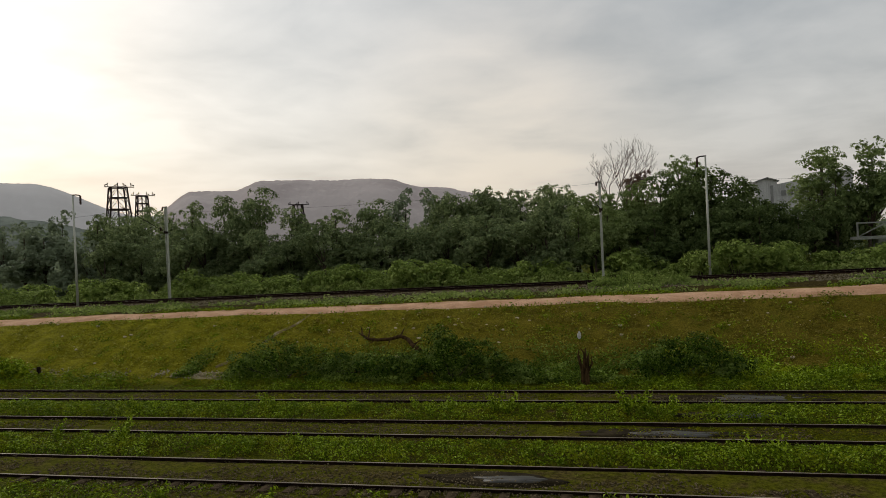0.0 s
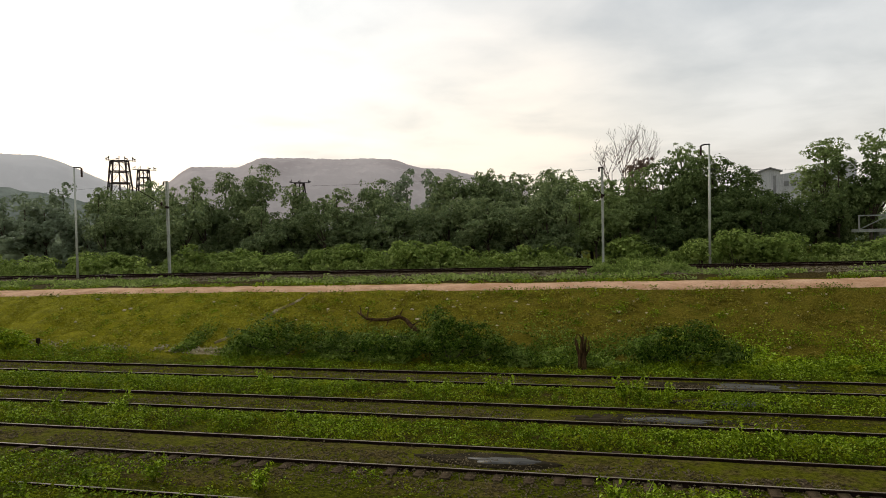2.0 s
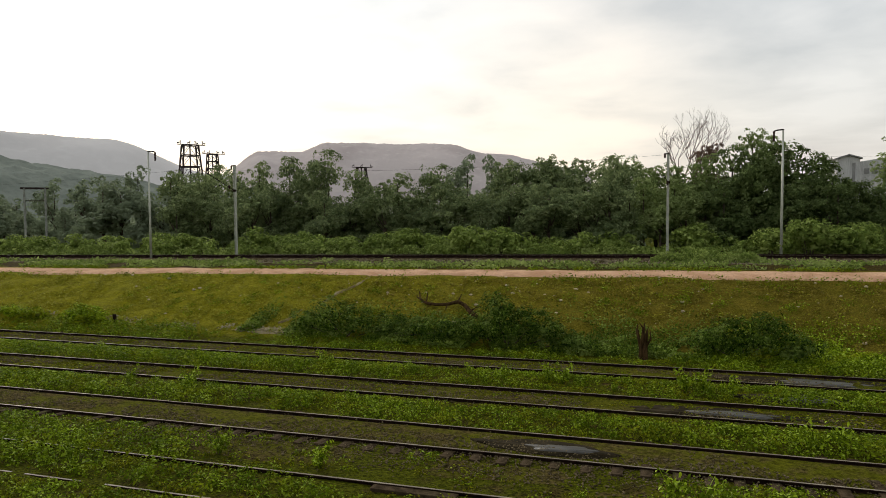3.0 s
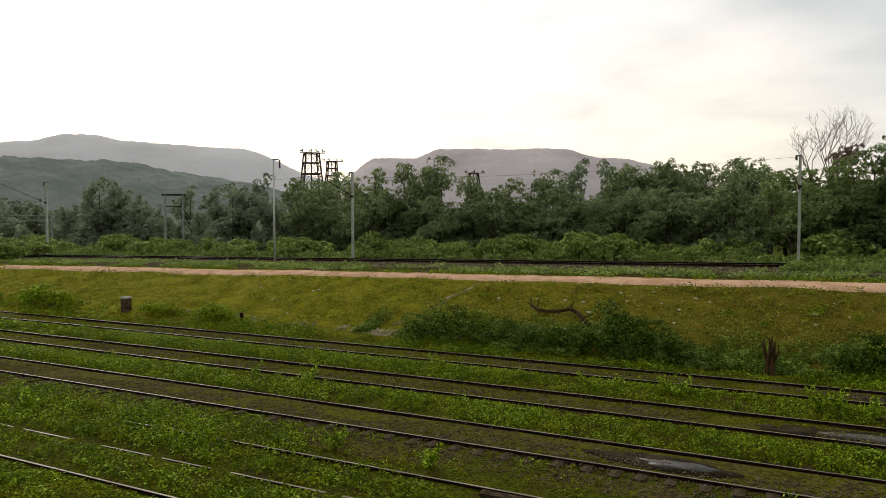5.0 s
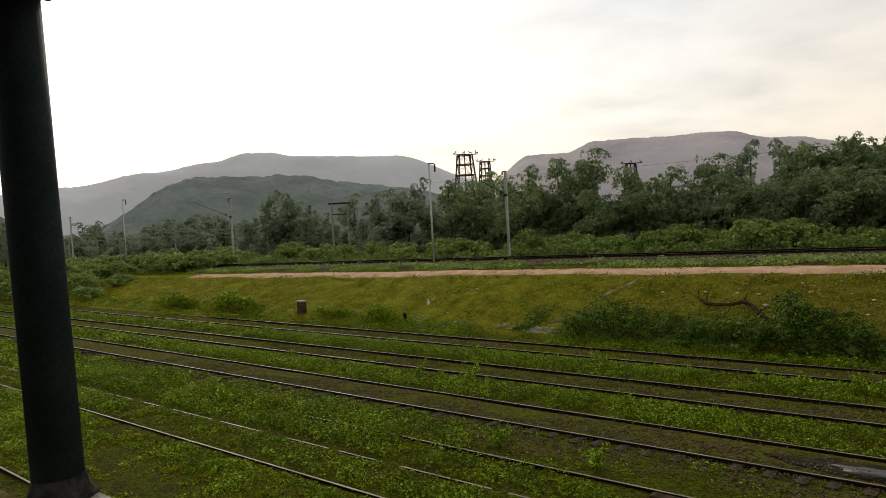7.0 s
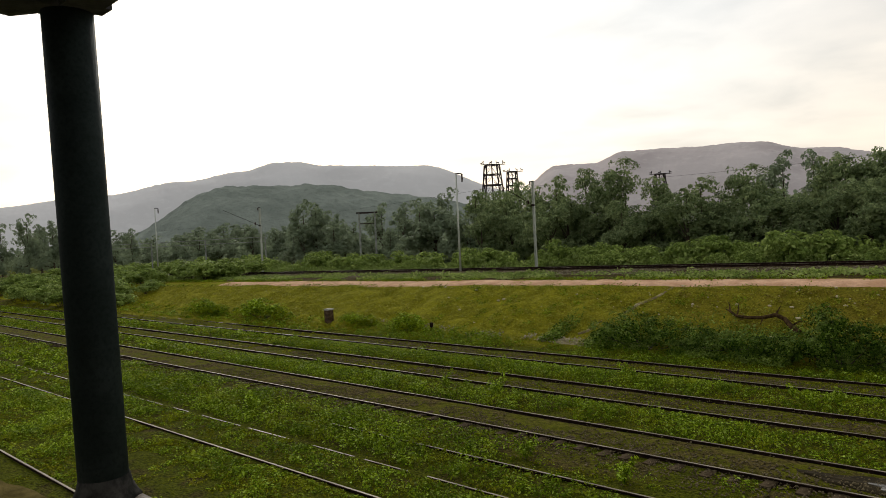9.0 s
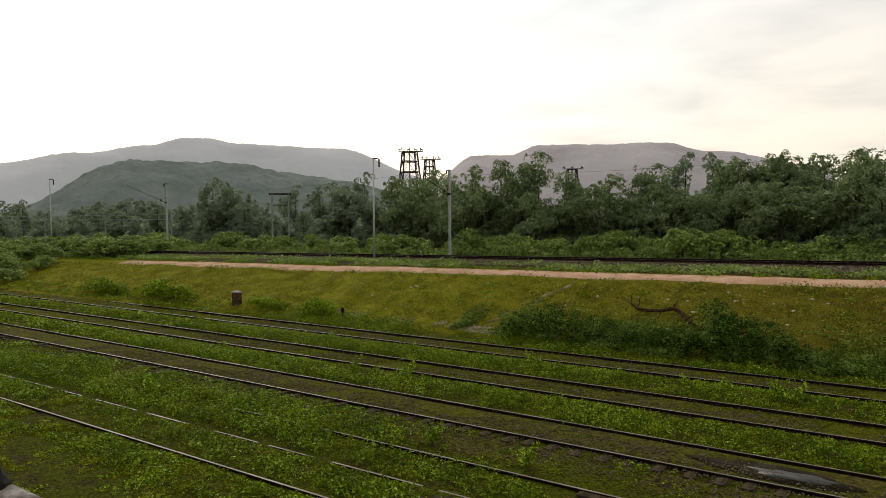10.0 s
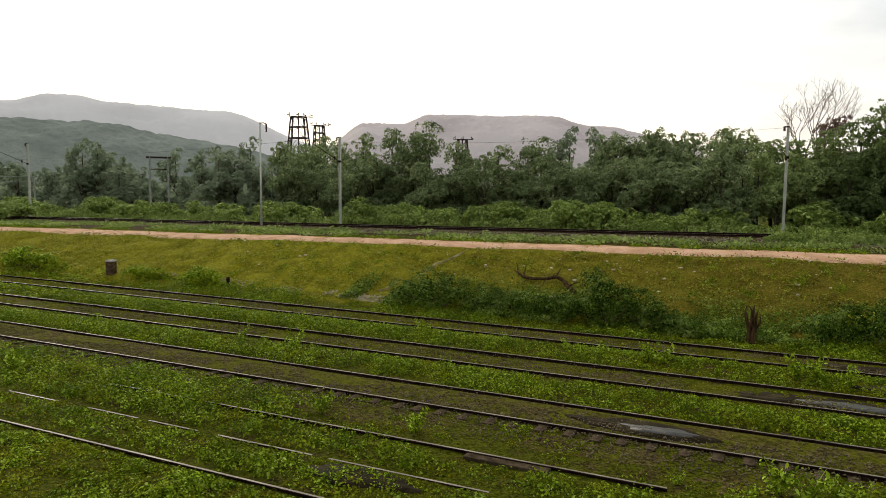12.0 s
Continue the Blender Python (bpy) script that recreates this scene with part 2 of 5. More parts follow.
M_deck = plain("deck_concrete", (0.24, 0.23, 0.21), (0.36, 0.34, 0.31), 2.0, 0.85)
M_shed = plain("grey_cladding", (0.46, 0.45, 0.44), (0.60, 0.59, 0.575), 0.6, 0.75, stretch=(6, 6, 0.4))
M_shed_dark = plain("dark_cladding", (0.24, 0.235, 0.23), (0.34, 0.33, 0.32), 0.6, 0.8)
M_truss = plain("pale_bridge_steel", (0.20, 0.205, 0.175), (0.31, 0.315, 0.275), 2.0, 0.6)
# mauve-grey rock, lightened and flattened to paint the haze before it
M_rock_hill = distant("haze_tinted_rock_hill", (0.415, 0.362, 0.345), (0.480, 0.425, 0.405), (0.54, 0.485, 0.455), 0.012, 0.35, 3.0)
# the far hill's pale grey is mostly painted haze
M_far_hill = distant("haze_tinted_far_hill", (0.525, 0.505, 0.488), (0.570, 0.548, 0.530), (0.59, 0.57, 0.55), 0.006, 0.08, 3.0)
# tree green greyed and lightened, so the colour itself carries the mist
M_wood_hill = distant("haze_tinted_wooded_hill", (0.172, 0.192, 0.162), (0.224, 0.246, 0.208), (0.148, 0.168, 0.138), 0.05, 0.7, 2.0)

# belt leaves: some haze is in the first colour, less in the next two
M_tree_leaf = leafy("tree_leaves", (0.092, 0.128, 0.054), (0.325, 0.385, 0.160), (0.46, 0.52, 0.25), vary=0.65)
M_tree_near = leafy("green_tree_leaves", (0.090, 0.130, 0.040), (0.360, 0.440, 0.150), (0.52, 0.60, 0.25))
M_tree_dark = leafy("dark_tree_leaves", (0.040, 0.064, 0.020), (0.205, 0.265, 0.085), (0.34, 0.42, 0.16))
M_tree_rust = leafy("reddish_tree_leaves", (0.110, 0.072, 0.052), (0.260, 0.180, 0.130), (0.34, 0.25, 0.18))
# distance haze is put into these paler, low-contrast leaf colours
M_tree_hazed = leafy("haze_tinted_tree_leaves", (0.150, 0.188, 0.112), (0.300, 0.350, 0.215), (0.36, 0.41, 0.26), through=0.5, vary=0.25)
M_shrub_leaf = leafy("shrub_leaves", (0.085, 0.130, 0.024), (0.400, 0.500, 0.115), (0.62, 0.70, 0.24), vary=0.7)
M_bush_leaf = leafy("creeper_leaves", (0.010, 0.028, 0.002), (0.120, 0.190, 0.018), (0.34, 0.44, 0.10), through=0.15, patch=0.6, vary=0.9)
M_creeper = leafy("low_creeper_leaves", (0.022, 0.048, 0.004), (0.215, 0.300, 0.032), (0.42, 0.52, 0.13), through=0.22, patch=0.7, vary=0.8)
M_grass = leafy("yard_weeds", (0.036, 0.068, 0.002), (0.395, 0.530, 0.024), (0.62, 0.78, 0.16), through=0.2, patch=0.5, dry=(0.34, 0.32, 0.010), vary=0.75)
M_moss = leafy("short_yard_grass", (0.060, 0.066, 0.002), (0.350, 0.352, 0.010), (0.48, 0.47, 0.04), through=0.2, patch=0.7, dry=(0.21, 0.165, 0.022), vary=0.7)
M_bank_grass = leafy("bank_grass", (0.165, 0.160, 0.012), (0.510, 0.475, 0.045), (0.54, 0.51, 0.10), through=0.2, patch=2.6, vary=0.4)
M_bank_dry = leafy("dry_bank_grass", (0.095, 0.076, 0.008), (0.380, 0.305, 0.044), (0.44, 0.37, 0.10), through=0.2, patch=2.6, vary=0.45)


def build_water(nt, out):
    g = grain(nt, 3.0, 3)
    surface(nt, out, mixer(nt, ramp(nt, g, 0.35, 0.65), (0.030, 0.028, 0.021), (0.060, 0.055, 0.043)), 0.45, specular=0.4)


M_water = material("rain_puddle", build_water)


# ---- helpers of this scene ----
def link(name, me, material_, parent=None, label=""):
    if material_ is not None:
        me.materials.append(material_)
    ob = new(name, me)
    if parent is not None:
        ob.parent = parent
    if label:
        ob["label"] = label
    return ob


def part(name, bm, material_, parent=None, label="", smooth=False):
    me = bpy.data.meshes.new(name)
    bm.to_mesh(me)
    bm.free()
    if smooth:
        me.polygons.foreach_set("use_smooth", [True] * len(me.polygons))
    return link(name, me, material_, parent, label)


def quick_mesh(name, verts, faces, smooth=False):
    """A mesh from arrays; all faces have the same number of corners."""
    verts, faces = np.asarray(verts, np.float32), np.asarray(faces, np.int32)
    me = bpy.data.meshes.new(name)
    n, k = faces.shape
    me.vertices.add(len(verts))
    me.vertices.foreach_set("co", verts.ravel())
    me.loops.add(n * k)
    me.loops.foreach_set("vertex_index", faces.ravel())
    me.polygons.add(n)
    me.polygons.foreach_set("loop_start", np.arange(0, n * k, k, dtype=np.int32))
    me.polygons.foreach_set("loop_total", np.full(n, k, np.int32))
    if smooth:
        me.polygons.foreach_set("use_smooth", np.ones(n, bool))
    me.update(calc_edges=True)
    return me


def add_box(bm, x0, y0, z0, x1, y1, z1, bevel=0.0):
    vs = [bm.verts.new((x, y, z)) for z in (z0, z1) for y in (y0, y1) for x in (x0, x1)]
    fs = [bm.faces.new([vs[i] for i in f]) for f in ((0, 2, 3, 1), (4, 5, 7, 6), (0, 1, 5, 4), (2, 6, 7, 3), (0, 4, 6, 2), (1, 3, 7, 5))]
    if bevel:
        bmesh.ops.bevel(bm, geom=list({e for f in fs for e in f.edges}), offset=bevel, segments=2, affect="EDGES", profile=0.6)


def box(x0, y0, z0, x1, y1, z1, bevel=0.0):
    bm = bmesh.new()
    add_box(bm, x0, y0, z0, x1, y1, z1, bevel)
    return bm


def add_tube(bm, points, radii, sides=8):
    """A tube through the points, closed at both ends."""
    pts = [Vector(p) for p in points]
    if isinstance(radii, (int, float)):
        radii = [radii] * len(pts)
    rings, side = [], None
    for i, p in enumerate(pts):
        d = (pts[min(i + 1, len(pts) - 1)] - pts[max(i - 1, 0)]).normalized()
        if side is None:
            side = d.orthogonal().normalized()
        side = (side - d * side.dot(d)).normalized()
        other = d.cross(side)
        rings.append([bm.verts.new(p + radii[i] * (math.cos(a) * side + math.sin(a) * other)) for a in (2 * math.pi * k / sides for k in range(sides))])
    for a, b in zip(rings, rings[1:]):
        for k in range(sides):
            bm.faces.new((a[k], a[(k + 1) % sides], b[(k + 1) % sides], b[k]))
    bm.faces.new(rings[0][::-1])
    bm.faces.new(rings[-1])


def tube(points, radii, sides=8):
    bm = bmesh.new()
    add_tube(bm, points, radii, sides)
    return bm


def empty(name, at=(0, 0, 0), **tags):
    ob = new(name)
    ob.location = at
    return tagged(ob, **tags)


def leaf_arrays(rng, centres, normals, size, aspect=0.55, droop=0.0, tilt=0.55):
    """Pointed quads round the centres, facing roughly along the normals."""
    n = len(centres)
    nor = normals + rng.normal(0, tilt, (n, 3))
    nor /= np.linalg.norm(nor, axis=1, keepdims=True) + 1e-9
    ref = rng.normal(0, 1, (n, 3))
    ref[:, 2] -= droop
    u = ref - nor * (ref * nor).sum(1, keepdims=True)
    u /= np.linalg.norm(u, axis=1, keepdims=True) + 1e-9
    v = np.cross(nor, u)
    s = size * rng.uniform(0.6, 1.35, (n, 1))
    w = s * aspect * 0.5
    fold = nor * s * rng.uniform(0.02, 0.16, (n, 1))
    verts = np.stack([centres - u * s * 0.5, centres - v * w + fold, centres + u * s * 0.5, centres + v * w + fold], 1).reshape(-1, 3)
    return verts, np.arange(4 * n).reshape(n, 4)


def ball(rng, n):
    d = rng.normal(0, 1, (n, 3))
    return d / np.linalg.norm(d, axis=1, keepdims=True)


def crown_arrays(rng, lobes, leaves, size, clump=0.34, spray=0.15, per=38, aspect=0.65):
    """Leaves as rounded clumps over the lobes (x, y, z, rx, ry, rz) of a crown, with gaps and an uneven outline."""
    weights = np.array([l[3] * l[4] + l[3] * l[5] for l in lobes])
    weights /= weights.sum()
    cs, ns, ss = [], [], []
    for lobe, share in zip(lobes, weights):
        c, r = np.array(lobe[:3]), np.array(lobe[3:])
        total = int(leaves * share)
        clumps = max(5, total // per)
        d = ball(rng, clumps)
        d[:, 2] = np.where(d[:, 2] < -0.5, -d[:, 2], d[:, 2])
        reach = rng.uniform(0.66, 1.0, (clumps, 1)) + (rng.random((clumps, 1)) < spray) * rng.uniform(0.05, 0.3, (clumps, 1))
        centre = c + d * r * reach
        girth = clump * rng.uniform(0.55, 1.35, (clumps, 1))
        pick = rng.integers(0, clumps, total)
        u = ball(rng, total) + 0.55 * d[pick] + np.array([0, 0, 0.25])
        u /= np.linalg.norm(u, axis=1, keepdims=True)
        p = centre[pick] + u * girth[pick] * rng.uniform(0.72, 1.12, (total, 1)) * np.array([1, 1, 0.8])
        inner = rng.random(total) < 0.15
        p[inner] = c + ball(rng, int(inner.sum())) * r * rng.uniform(0.2, 0.7, (int(inner.sum()), 1))
        cs.append(p)
        ns.append(u + 0.35 * d[pick] + np.array([0, 0, 0.3]))
        ss.append(np.where(inner, 1.9, 1.0)[:, None] * size)
    return leaf_arrays(rng, np.concatenate(cs), np.concatenate(ns), np.concatenate(ss), aspect, 0.0, 0.33)


# ---- the lie of the land ----
SKEW, GRADE = 0.05, 0.0082     # the upper line leaves the yard by this much, and climbs
GROUND = -0.11
PROFILE_Y = np.array([-9000, 29.2, 30.2, 31.2, 37.2, 38.2, 41.6, 43.3, 44.0, 45.2, 49.6, 50.8, 56, 70, 120, 9000.0])
PROFILE_Z = np.array([GROUND, GROUND, 0.04, 0.30, 2.38, 2.60, 2.82, 2.80, 2.74, 2.94, 2.94, 2.62, 2.45, 2.30, 1.2, 0.0])


def land(x, y):
    """Height of the ground without its roughness."""
    x, y = np.asarray(x, float), np.asarray(y, float)
    across = y - SKEW * np.clip(x, -160, 80)
    rise = np.clip((across - 30.0) / 8.0, 0, 1)
    far = np.clip((400 - np.abs(x)) / 300, 0, 1)
    return np.interp(across, PROFILE_Y, PROFILE_Z) + GRADE * np.clip(x, -160, 80) * rise * far


def soft_noise(x, y, scale, seed):
    """Smooth value noise on arrays, 0 to 1."""
    r = np.random.default_rng(seed)
    t = r.random((128, 128))
    u, v = np.asarray(x) / scale + 400, np.asarray(y) / scale + 400
    i, j = np.floor(u).astype(int), np.floor(v).astype(int)
    a, b = u - i, v - j
    a, b = a * a * (3 - 2 * a), b * b * (3 - 2 * b)
    g = lambda p, q: t[p % 128, q % 128]
    return (g(i, j) * (1 - a) + g(i + 1, j) * a) * (1 - b) + (g(i, j + 1) * (1 - a) + g(i + 1, j + 1) * a) * b


def make_ground():
    xs = np.unique(np.concatenate([np.linspace(-4200, -200, 30), np.linspace(-200, -70, 130), np.linspace(-70, 30, 250), np.linspace(30, 150, 60), np.linspace(150, 4200, 30)]))
    ys = np.unique(np.concatenate([np.linspace(-800, -10, 14), np.linspace(-10, 28, 110), np.linspace(28, 52, 120), np.linspace(52, 90, 40), np.linspace(90, 4600, 50)]))
    X, Y = np.meshgrid(xs, ys)
    Z = land(X, Y)
    near = np.clip((120 - np.abs(X)) / 60, 0, 1) * np.clip((95 - Y) / 30, 0, 1)
    across = Y - SKEW * X
    hump = np.where((across > 31) & (across < 36.9), 0.24, 0.07) * near
    hump = np.where((across > 37.1) & (across < 50.5), 0.02 * near, hump)
    Z = Z + hump * (soft_noise(X, Y, 1.1, 3) - 0.5) + 0.5 * hump * (soft_noise(X, Y, 0.45, 4) - 0.5)
    nx, ny = len(xs), len(ys)
    idx = np.arange(nx * ny).reshape(ny, nx)
    faces = np.stack([idx[:-1, :-1], idx[:-1, 1:], idx[1:, 1:], idx[1:, :-1]], -1).reshape(-1, 4)
    me = quick_mesh("ground", np.stack([X, Y, Z], -1).reshape(-1, 3), faces, True)
    tagged(link("ground", me, M_ground), "weedy railway yard and grassy embankment of earth", "ground", kind="structure")


def strip(name, x0, x1, step, edge0, edge1, lift, material_, rows=8, seed=1, wobble=0.25, skewed=True, label="", category=""):
    """A strip along the line between two offsets, lying on the land, with wandering edges."""
    xs = np.arange(x0, x1, step)
    k = SKEW if skewed else 0.0
    lo = edge0 + wobble * (soft_noise(xs, 0 * xs, 3.0, seed) - 0.5) * 2 + k * xs
    hi = edge1 + wobble * (soft_noise(xs, 0 * xs + 50, 3.0, seed) - 0.5) * 2 + k * xs
    f = np.linspace(0, 1, rows)
    Y = lo[None] * (1 - f[:, None]) + hi[None] * f[:, None]
    X = np.broadcast_to(xs, Y.shape)
    crown = lift - 0.10 * (np.abs(2 * f[:, None] - 1) > 0.99)
    Z = land(X, Y) + crown + 0.03 * (soft_noise(X, Y, 0.7, seed + 9) - 0.5)
    n = len(xs)
    idx = np.arange(n * rows).reshape(rows, n)
    faces = np.stack([idx[:-1, :-1], idx[:-1, 1:], idx[1:, 1:], idx[1:, :-1]], -1).reshape(-1, 4)
    ob = link(name, quick_mesh(name, np.stack([X, Y, Z], -1).reshape(-1, 3), faces, True), material_)
    return tagged(ob, label, category, kind="structure")


make_ground()
strip("dirt_path", -60, 90, 0.25, 37.35, 39.5, 0.05, M_path, seed=5, wobble=0.4, label="pinkish bare earth path along the embankment crest", category="path")


# ---- railway tracks ----
def rail_mesh(x0, x1, step=12.0):
    """Flat-bottom rail along x, its head at z = 0, with a worn running top."""
    prof = [(-0.068, -0.155), (0.068, -0.155), (0.068, -0.143), (0.010, -0.125), (0.010, -0.045), (0.036, -0.034), (0.036, -0.006), (0.030, 0.0), (-0.030, 0.0), (-0.036, -0.006), (-0.036, -0.034), (-0.010, -0.045), (-0.010, -0.125), (-0.068, -0.143)]
    xs = np.append(np.arange(x0, x1, step), x1)
    verts = [(x, y, z) for x in xs for y, z in prof]
    k = len(prof)
    faces = [(i * k + j, i * k + (j + 1) % k, (i + 1) * k + (j + 1) % k, (i + 1) * k + j) for i in range(len(xs) - 1) for j in range(k)]
    me = quick_mesh("rail", verts, faces)
    me.materials.append(M_rail)
    me.materials.append(M_rail_top)
    me.polygons.foreach_set("material_index", [1 if j == 7 else 0 for _ in range(len(xs) - 1) for j in range(k)])
    me.update()
    return me


def sleeper_mesh():
    bm = box(-0.125, -1.37, -0.21, 0.125, 1.37, 0.0, 0.015)
    me = bpy.data.meshes.new("sleeper")
    bm.to_mesh(me)
    bm.free()
    me.materials.append(M_sleeper)
    return me


def railway_track(y, x0, x1, s0, s1, label, z=0.0, gauge=1.676, turn=0.0, climb=0.0, sleeper_top=-0.135, group="tracks of the yard", sink=0.0, heel=0.0):
    """Two rails on sleepers; sleepers from s0 to s1. The middle line passes (0, y)."""
    t = empty("railway_track", (0, y, z), label=label, category="railway track", group=group)
    t.rotation_euler = (0, -math.atan(climb), math.atan(turn))
    me = rail_mesh(x0, x1)
    for side in (-0.5, 0.5):
        r = new("rail", me)
        r.parent = t
        r.location = (0, side * (gauge + 0.07), -sink * (side > 0))
    x, rnd = s0, random.Random(int(y * 10))
    while x < s1:
        s = new("sleeper", SLEEPER)
        s.parent = t
        s.location = (x + rnd.uniform(-0.05, 0.05), rnd.uniform(-0.06, 0.06), sleeper_top + rnd.uniform(-0.03, 0.02))
        s.rotation_euler = (heel, 0, rnd.uniform(-0.03, 0.03))
        x += 0.68
    return t


SLEEPER = sleeper_mesh()
TRACKS = (26.42, 21.69, 17.15)
railway_track(TRACKS[0], -230, 70, -46, 8, "rusty broad-gauge track at the foot of the embankment")
railway_track(TRACKS[1], -230, 70, -46, 8, "rusty broad-gauge track overgrown with weeds")
railway_track(TRACKS[2], -230, 70, -60, 8, "rusty broad-gauge track with exposed sleeper ends and puddles", sleeper_top=-0.080, heel=-0.026)
railway_track(11.30, -230, 40, -34, 4, "half-buried rusty track in the weedy yard", turn=0.004, sleeper_top=-0.125, z=-0.045, sink=0.05)
railway_track(5.40, -230, 30, -40, -10, "half-buried track beside bare brown earth", z=-0.03)
railway_track(47.35, -230, 110, -80, 30, "single track on a ballast bed above the path", z=3.10, turn=SKEW, climb=GRADE, group="track on the embankment")
for k, (y, lift) in enumerate(zip(TRACKS, (0.012, 0.012, 0.055))):
    strip("track_bed", -120, 60, 0.6, y - (1.2, 1.2, 0.85)[k], y + 0.95, lift, M_bed, 9, 20 + k, (0.35, 0.35, 0.08)[k], False, "dark oily soil and ballast between the rails", "track bed")
strip("gravel_shoulder", -30, 30, 0.5, 14.3, 16.15, 0.012, M_bed, 9, 35, 0.5, False, "brown gravel shoulder with sleeper ends", "gravel")
strip("track_bed", -70, 30, 0.6, 3.0, 6.1, 0.016, M_earth, 7, 33, 0.4, False, "bare brown earth beside the nearest rail", "track bed")
loose = empty("loose_rail", (0, 13.77, -0.025), label="old rail lying half buried in weeds", category="rail")
link("rail_head", rail_mesh(-17.5, -1.6), None, loose)
part("timber_packing", box(-5.9, 13.45 - 13.77, -0.14, -3.95, 13.70 - 13.77, -0.01, 0.02), M_sleeper, loose, "grey weathered timber along the rail")


# ---- puddles, sand, stones ----
def blob(name, x, y, rx, ry, z, material_, seed, label, category, kind="structure", lie=False):
    """A flat patch with a ragged outline and a little thickness."""
    r = np.random.default_rng(seed)
    n = 44
    a = np.linspace(0, 2 * math.pi, n, endpoint=False)
    rad = 1 + sum(r.uniform(0.03, 0.22) / k ** 0.6 * np.sin(k * a + r.uniform(0, 6.3)) for k in range(2, 9))
    top = np.stack([x + rx * rad * np.cos(a), y + ry * rad * np.sin(a), 0 * a + z], 1)
    if lie:
        top[:, 2] = land(top[:, 0], top[:, 1]) + z
    low = top.copy()
    low[:, 2] -= 0.12
    verts = np.concatenate([top, low, [[x, y, top[:, 2].mean()]]])
    faces = [(i, (i + 1) % n, 2 * n) for i in range(n)]
    faces += [f for i in range(n) for f in ((i, n + i, n + (i + 1) % n), (i, n + (i + 1) % n, (i + 1) % n))]
    return tagged(link(name, quick_mesh(name, verts, faces), material_), label, category, kind=kind)


for i, (x, y, rx, ry) in enumerate(((-2.2, 17.08, 0.85, 0.26), (2.2, 21.6, 1.3, 0.28), (5.6, 26.4, 1.5, 0.4), (4.7, 23.9, 0.8, 0.35))):
    if ry > 0.25:
        blob("mud_patch", x - 0.4, y, rx * 2.1, ry * 1.9, GROUND + (0.080 if abs(y - 17.1) < 0.5 else 0.03), M_mud, 160 + i, "dark wet mud round a puddle", "mud")
    blob("puddle", x, y, rx, ry, GROUND + (0.087 if abs(y - 17.1) < 0.5 else 0.038), M_water, 60 + i, "still rainwater puddle between the rails", "puddle", "")
blob("mud_patch", -7.4, 11.6, 1.3, 0.42, GROUND + 0.03, M_mud, 172, "dark wet mud between the buried rails", "mud")
blob("sand_patch", -18.2, 29.7, 2.0, 0.38, 0.035, M_sand, 71, "pale washed-out sand at the foot of the bank", "sand", lie=True)


def foot_trail():
    """A faint trodden line climbing the bank from the sand to the path."""
    s = np.linspace(0, 1, 60)
    mx = -18.4 + 2.7 * s + 0.12 * np.sin(s * 17)
    my = 30.6 + 6.0 * s + 0.1 * np.sin(s * 23 + 1)
    half = 0.015 + 0.05 * soft_noise(s * 40, 0 * s, 3.0, 88)
    rows = []
    for side, dip in ((-1.5, -0.14), (-1, 0.045), (1, 0.045), (1.5, -0.14)):
        X, Y = mx + side * half, my - 0.3 * side * half
        rows.append(np.stack([X, Y, land(X, Y) + dip], -1))
    idx = np.arange(240).reshape(4, 60)
    faces = np.stack([idx[:-1, :-1], idx[1:, :-1], idx[1:, 1:], idx[:-1, 1:]], -1).reshape(-1, 4)
    tagged(link("foot_trail", quick_mesh("foot_trail", np.concatenate(rows), faces, True), M_sand), "faint trodden earth trail climbing the bank", "trail", kind="structure")


foot_trail()


def stone_mesh(rng, name, material_):
    bm = bmesh.new()
    bmesh.ops.create_icosphere(bm, subdivisions=1, radius=1)
    for v in bm.verts:
        v.co *= rng.uniform(0.65, 1.15)
        v.co.z *= 0.7
    me = bpy.data.meshes.new(name)
    bm.to_mesh(me)
    bm.free()
    me.materials.append(material_)
    return me


def scatter_stones(name, xs, ys, zs, sizes, material_, seed, label, category):
    """Many loose stones as one heap of real geometry."""
    r = np.random.default_rng(seed)
    n = len(xs)
    base = np.array([(1, 0, 0), (-1, 0, 0), (0, 1, 0), (0, -1, 0), (0, 0, 1), (0, 0, -1)], float)
    tri = np.array([(0, 2, 4), (2, 1, 4), (1, 3, 4), (3, 0, 4), (2, 0, 5), (1, 2, 5), (3, 1, 5), (0, 3, 5)])
    v = base[None] * r.uniform(0.6, 1.2, (n, 6, 1))
    a = r.uniform(0, 6.28, n)
    c, s = np.cos(a)[:, None], np.sin(a)[:, None]
    v = np.stack([v[:, :, 0] * c - v[:, :, 1] * s, v[:, :, 0] * s + v[:, :, 1] * c + 0.3 * v[:, :, 2], v[:, :, 2] * 0.75], -1) * np.asarray(sizes)[:, None, None]
    v += np.stack([xs, ys, zs], -1)[:, None]
    f = (tri[None] + 6 * np.arange(n)[:, None, None]).reshape(-1, 3)
    return tagged(link(name, quick_mesh(name, v.reshape(-1, 3), f), material_), label, category, kind="stuff")


rng = np.random.default_rng(11)
n = 22000
sx = rng.uniform(-80, 30, n)
sy = 44.3 + rng.normal(0, 0.8, n) + np.where(rng.random(n) < 0.45, rng.uniform(0.3, 3.6, n), 0)
scatter_stones("ballast", sx, sy + SKEW * sx, land(sx, sy + SKEW * sx) + np.where(sy > 45.2, -0.035, 0.02), rng.uniform(0.04, 0.085, n), M_stone, 12, "grey-brown stone ballast under the upper track", "ballast")
n = 24000
sx = rng.uniform(-32, 6, n)
which = rng.integers(0, 4, n)
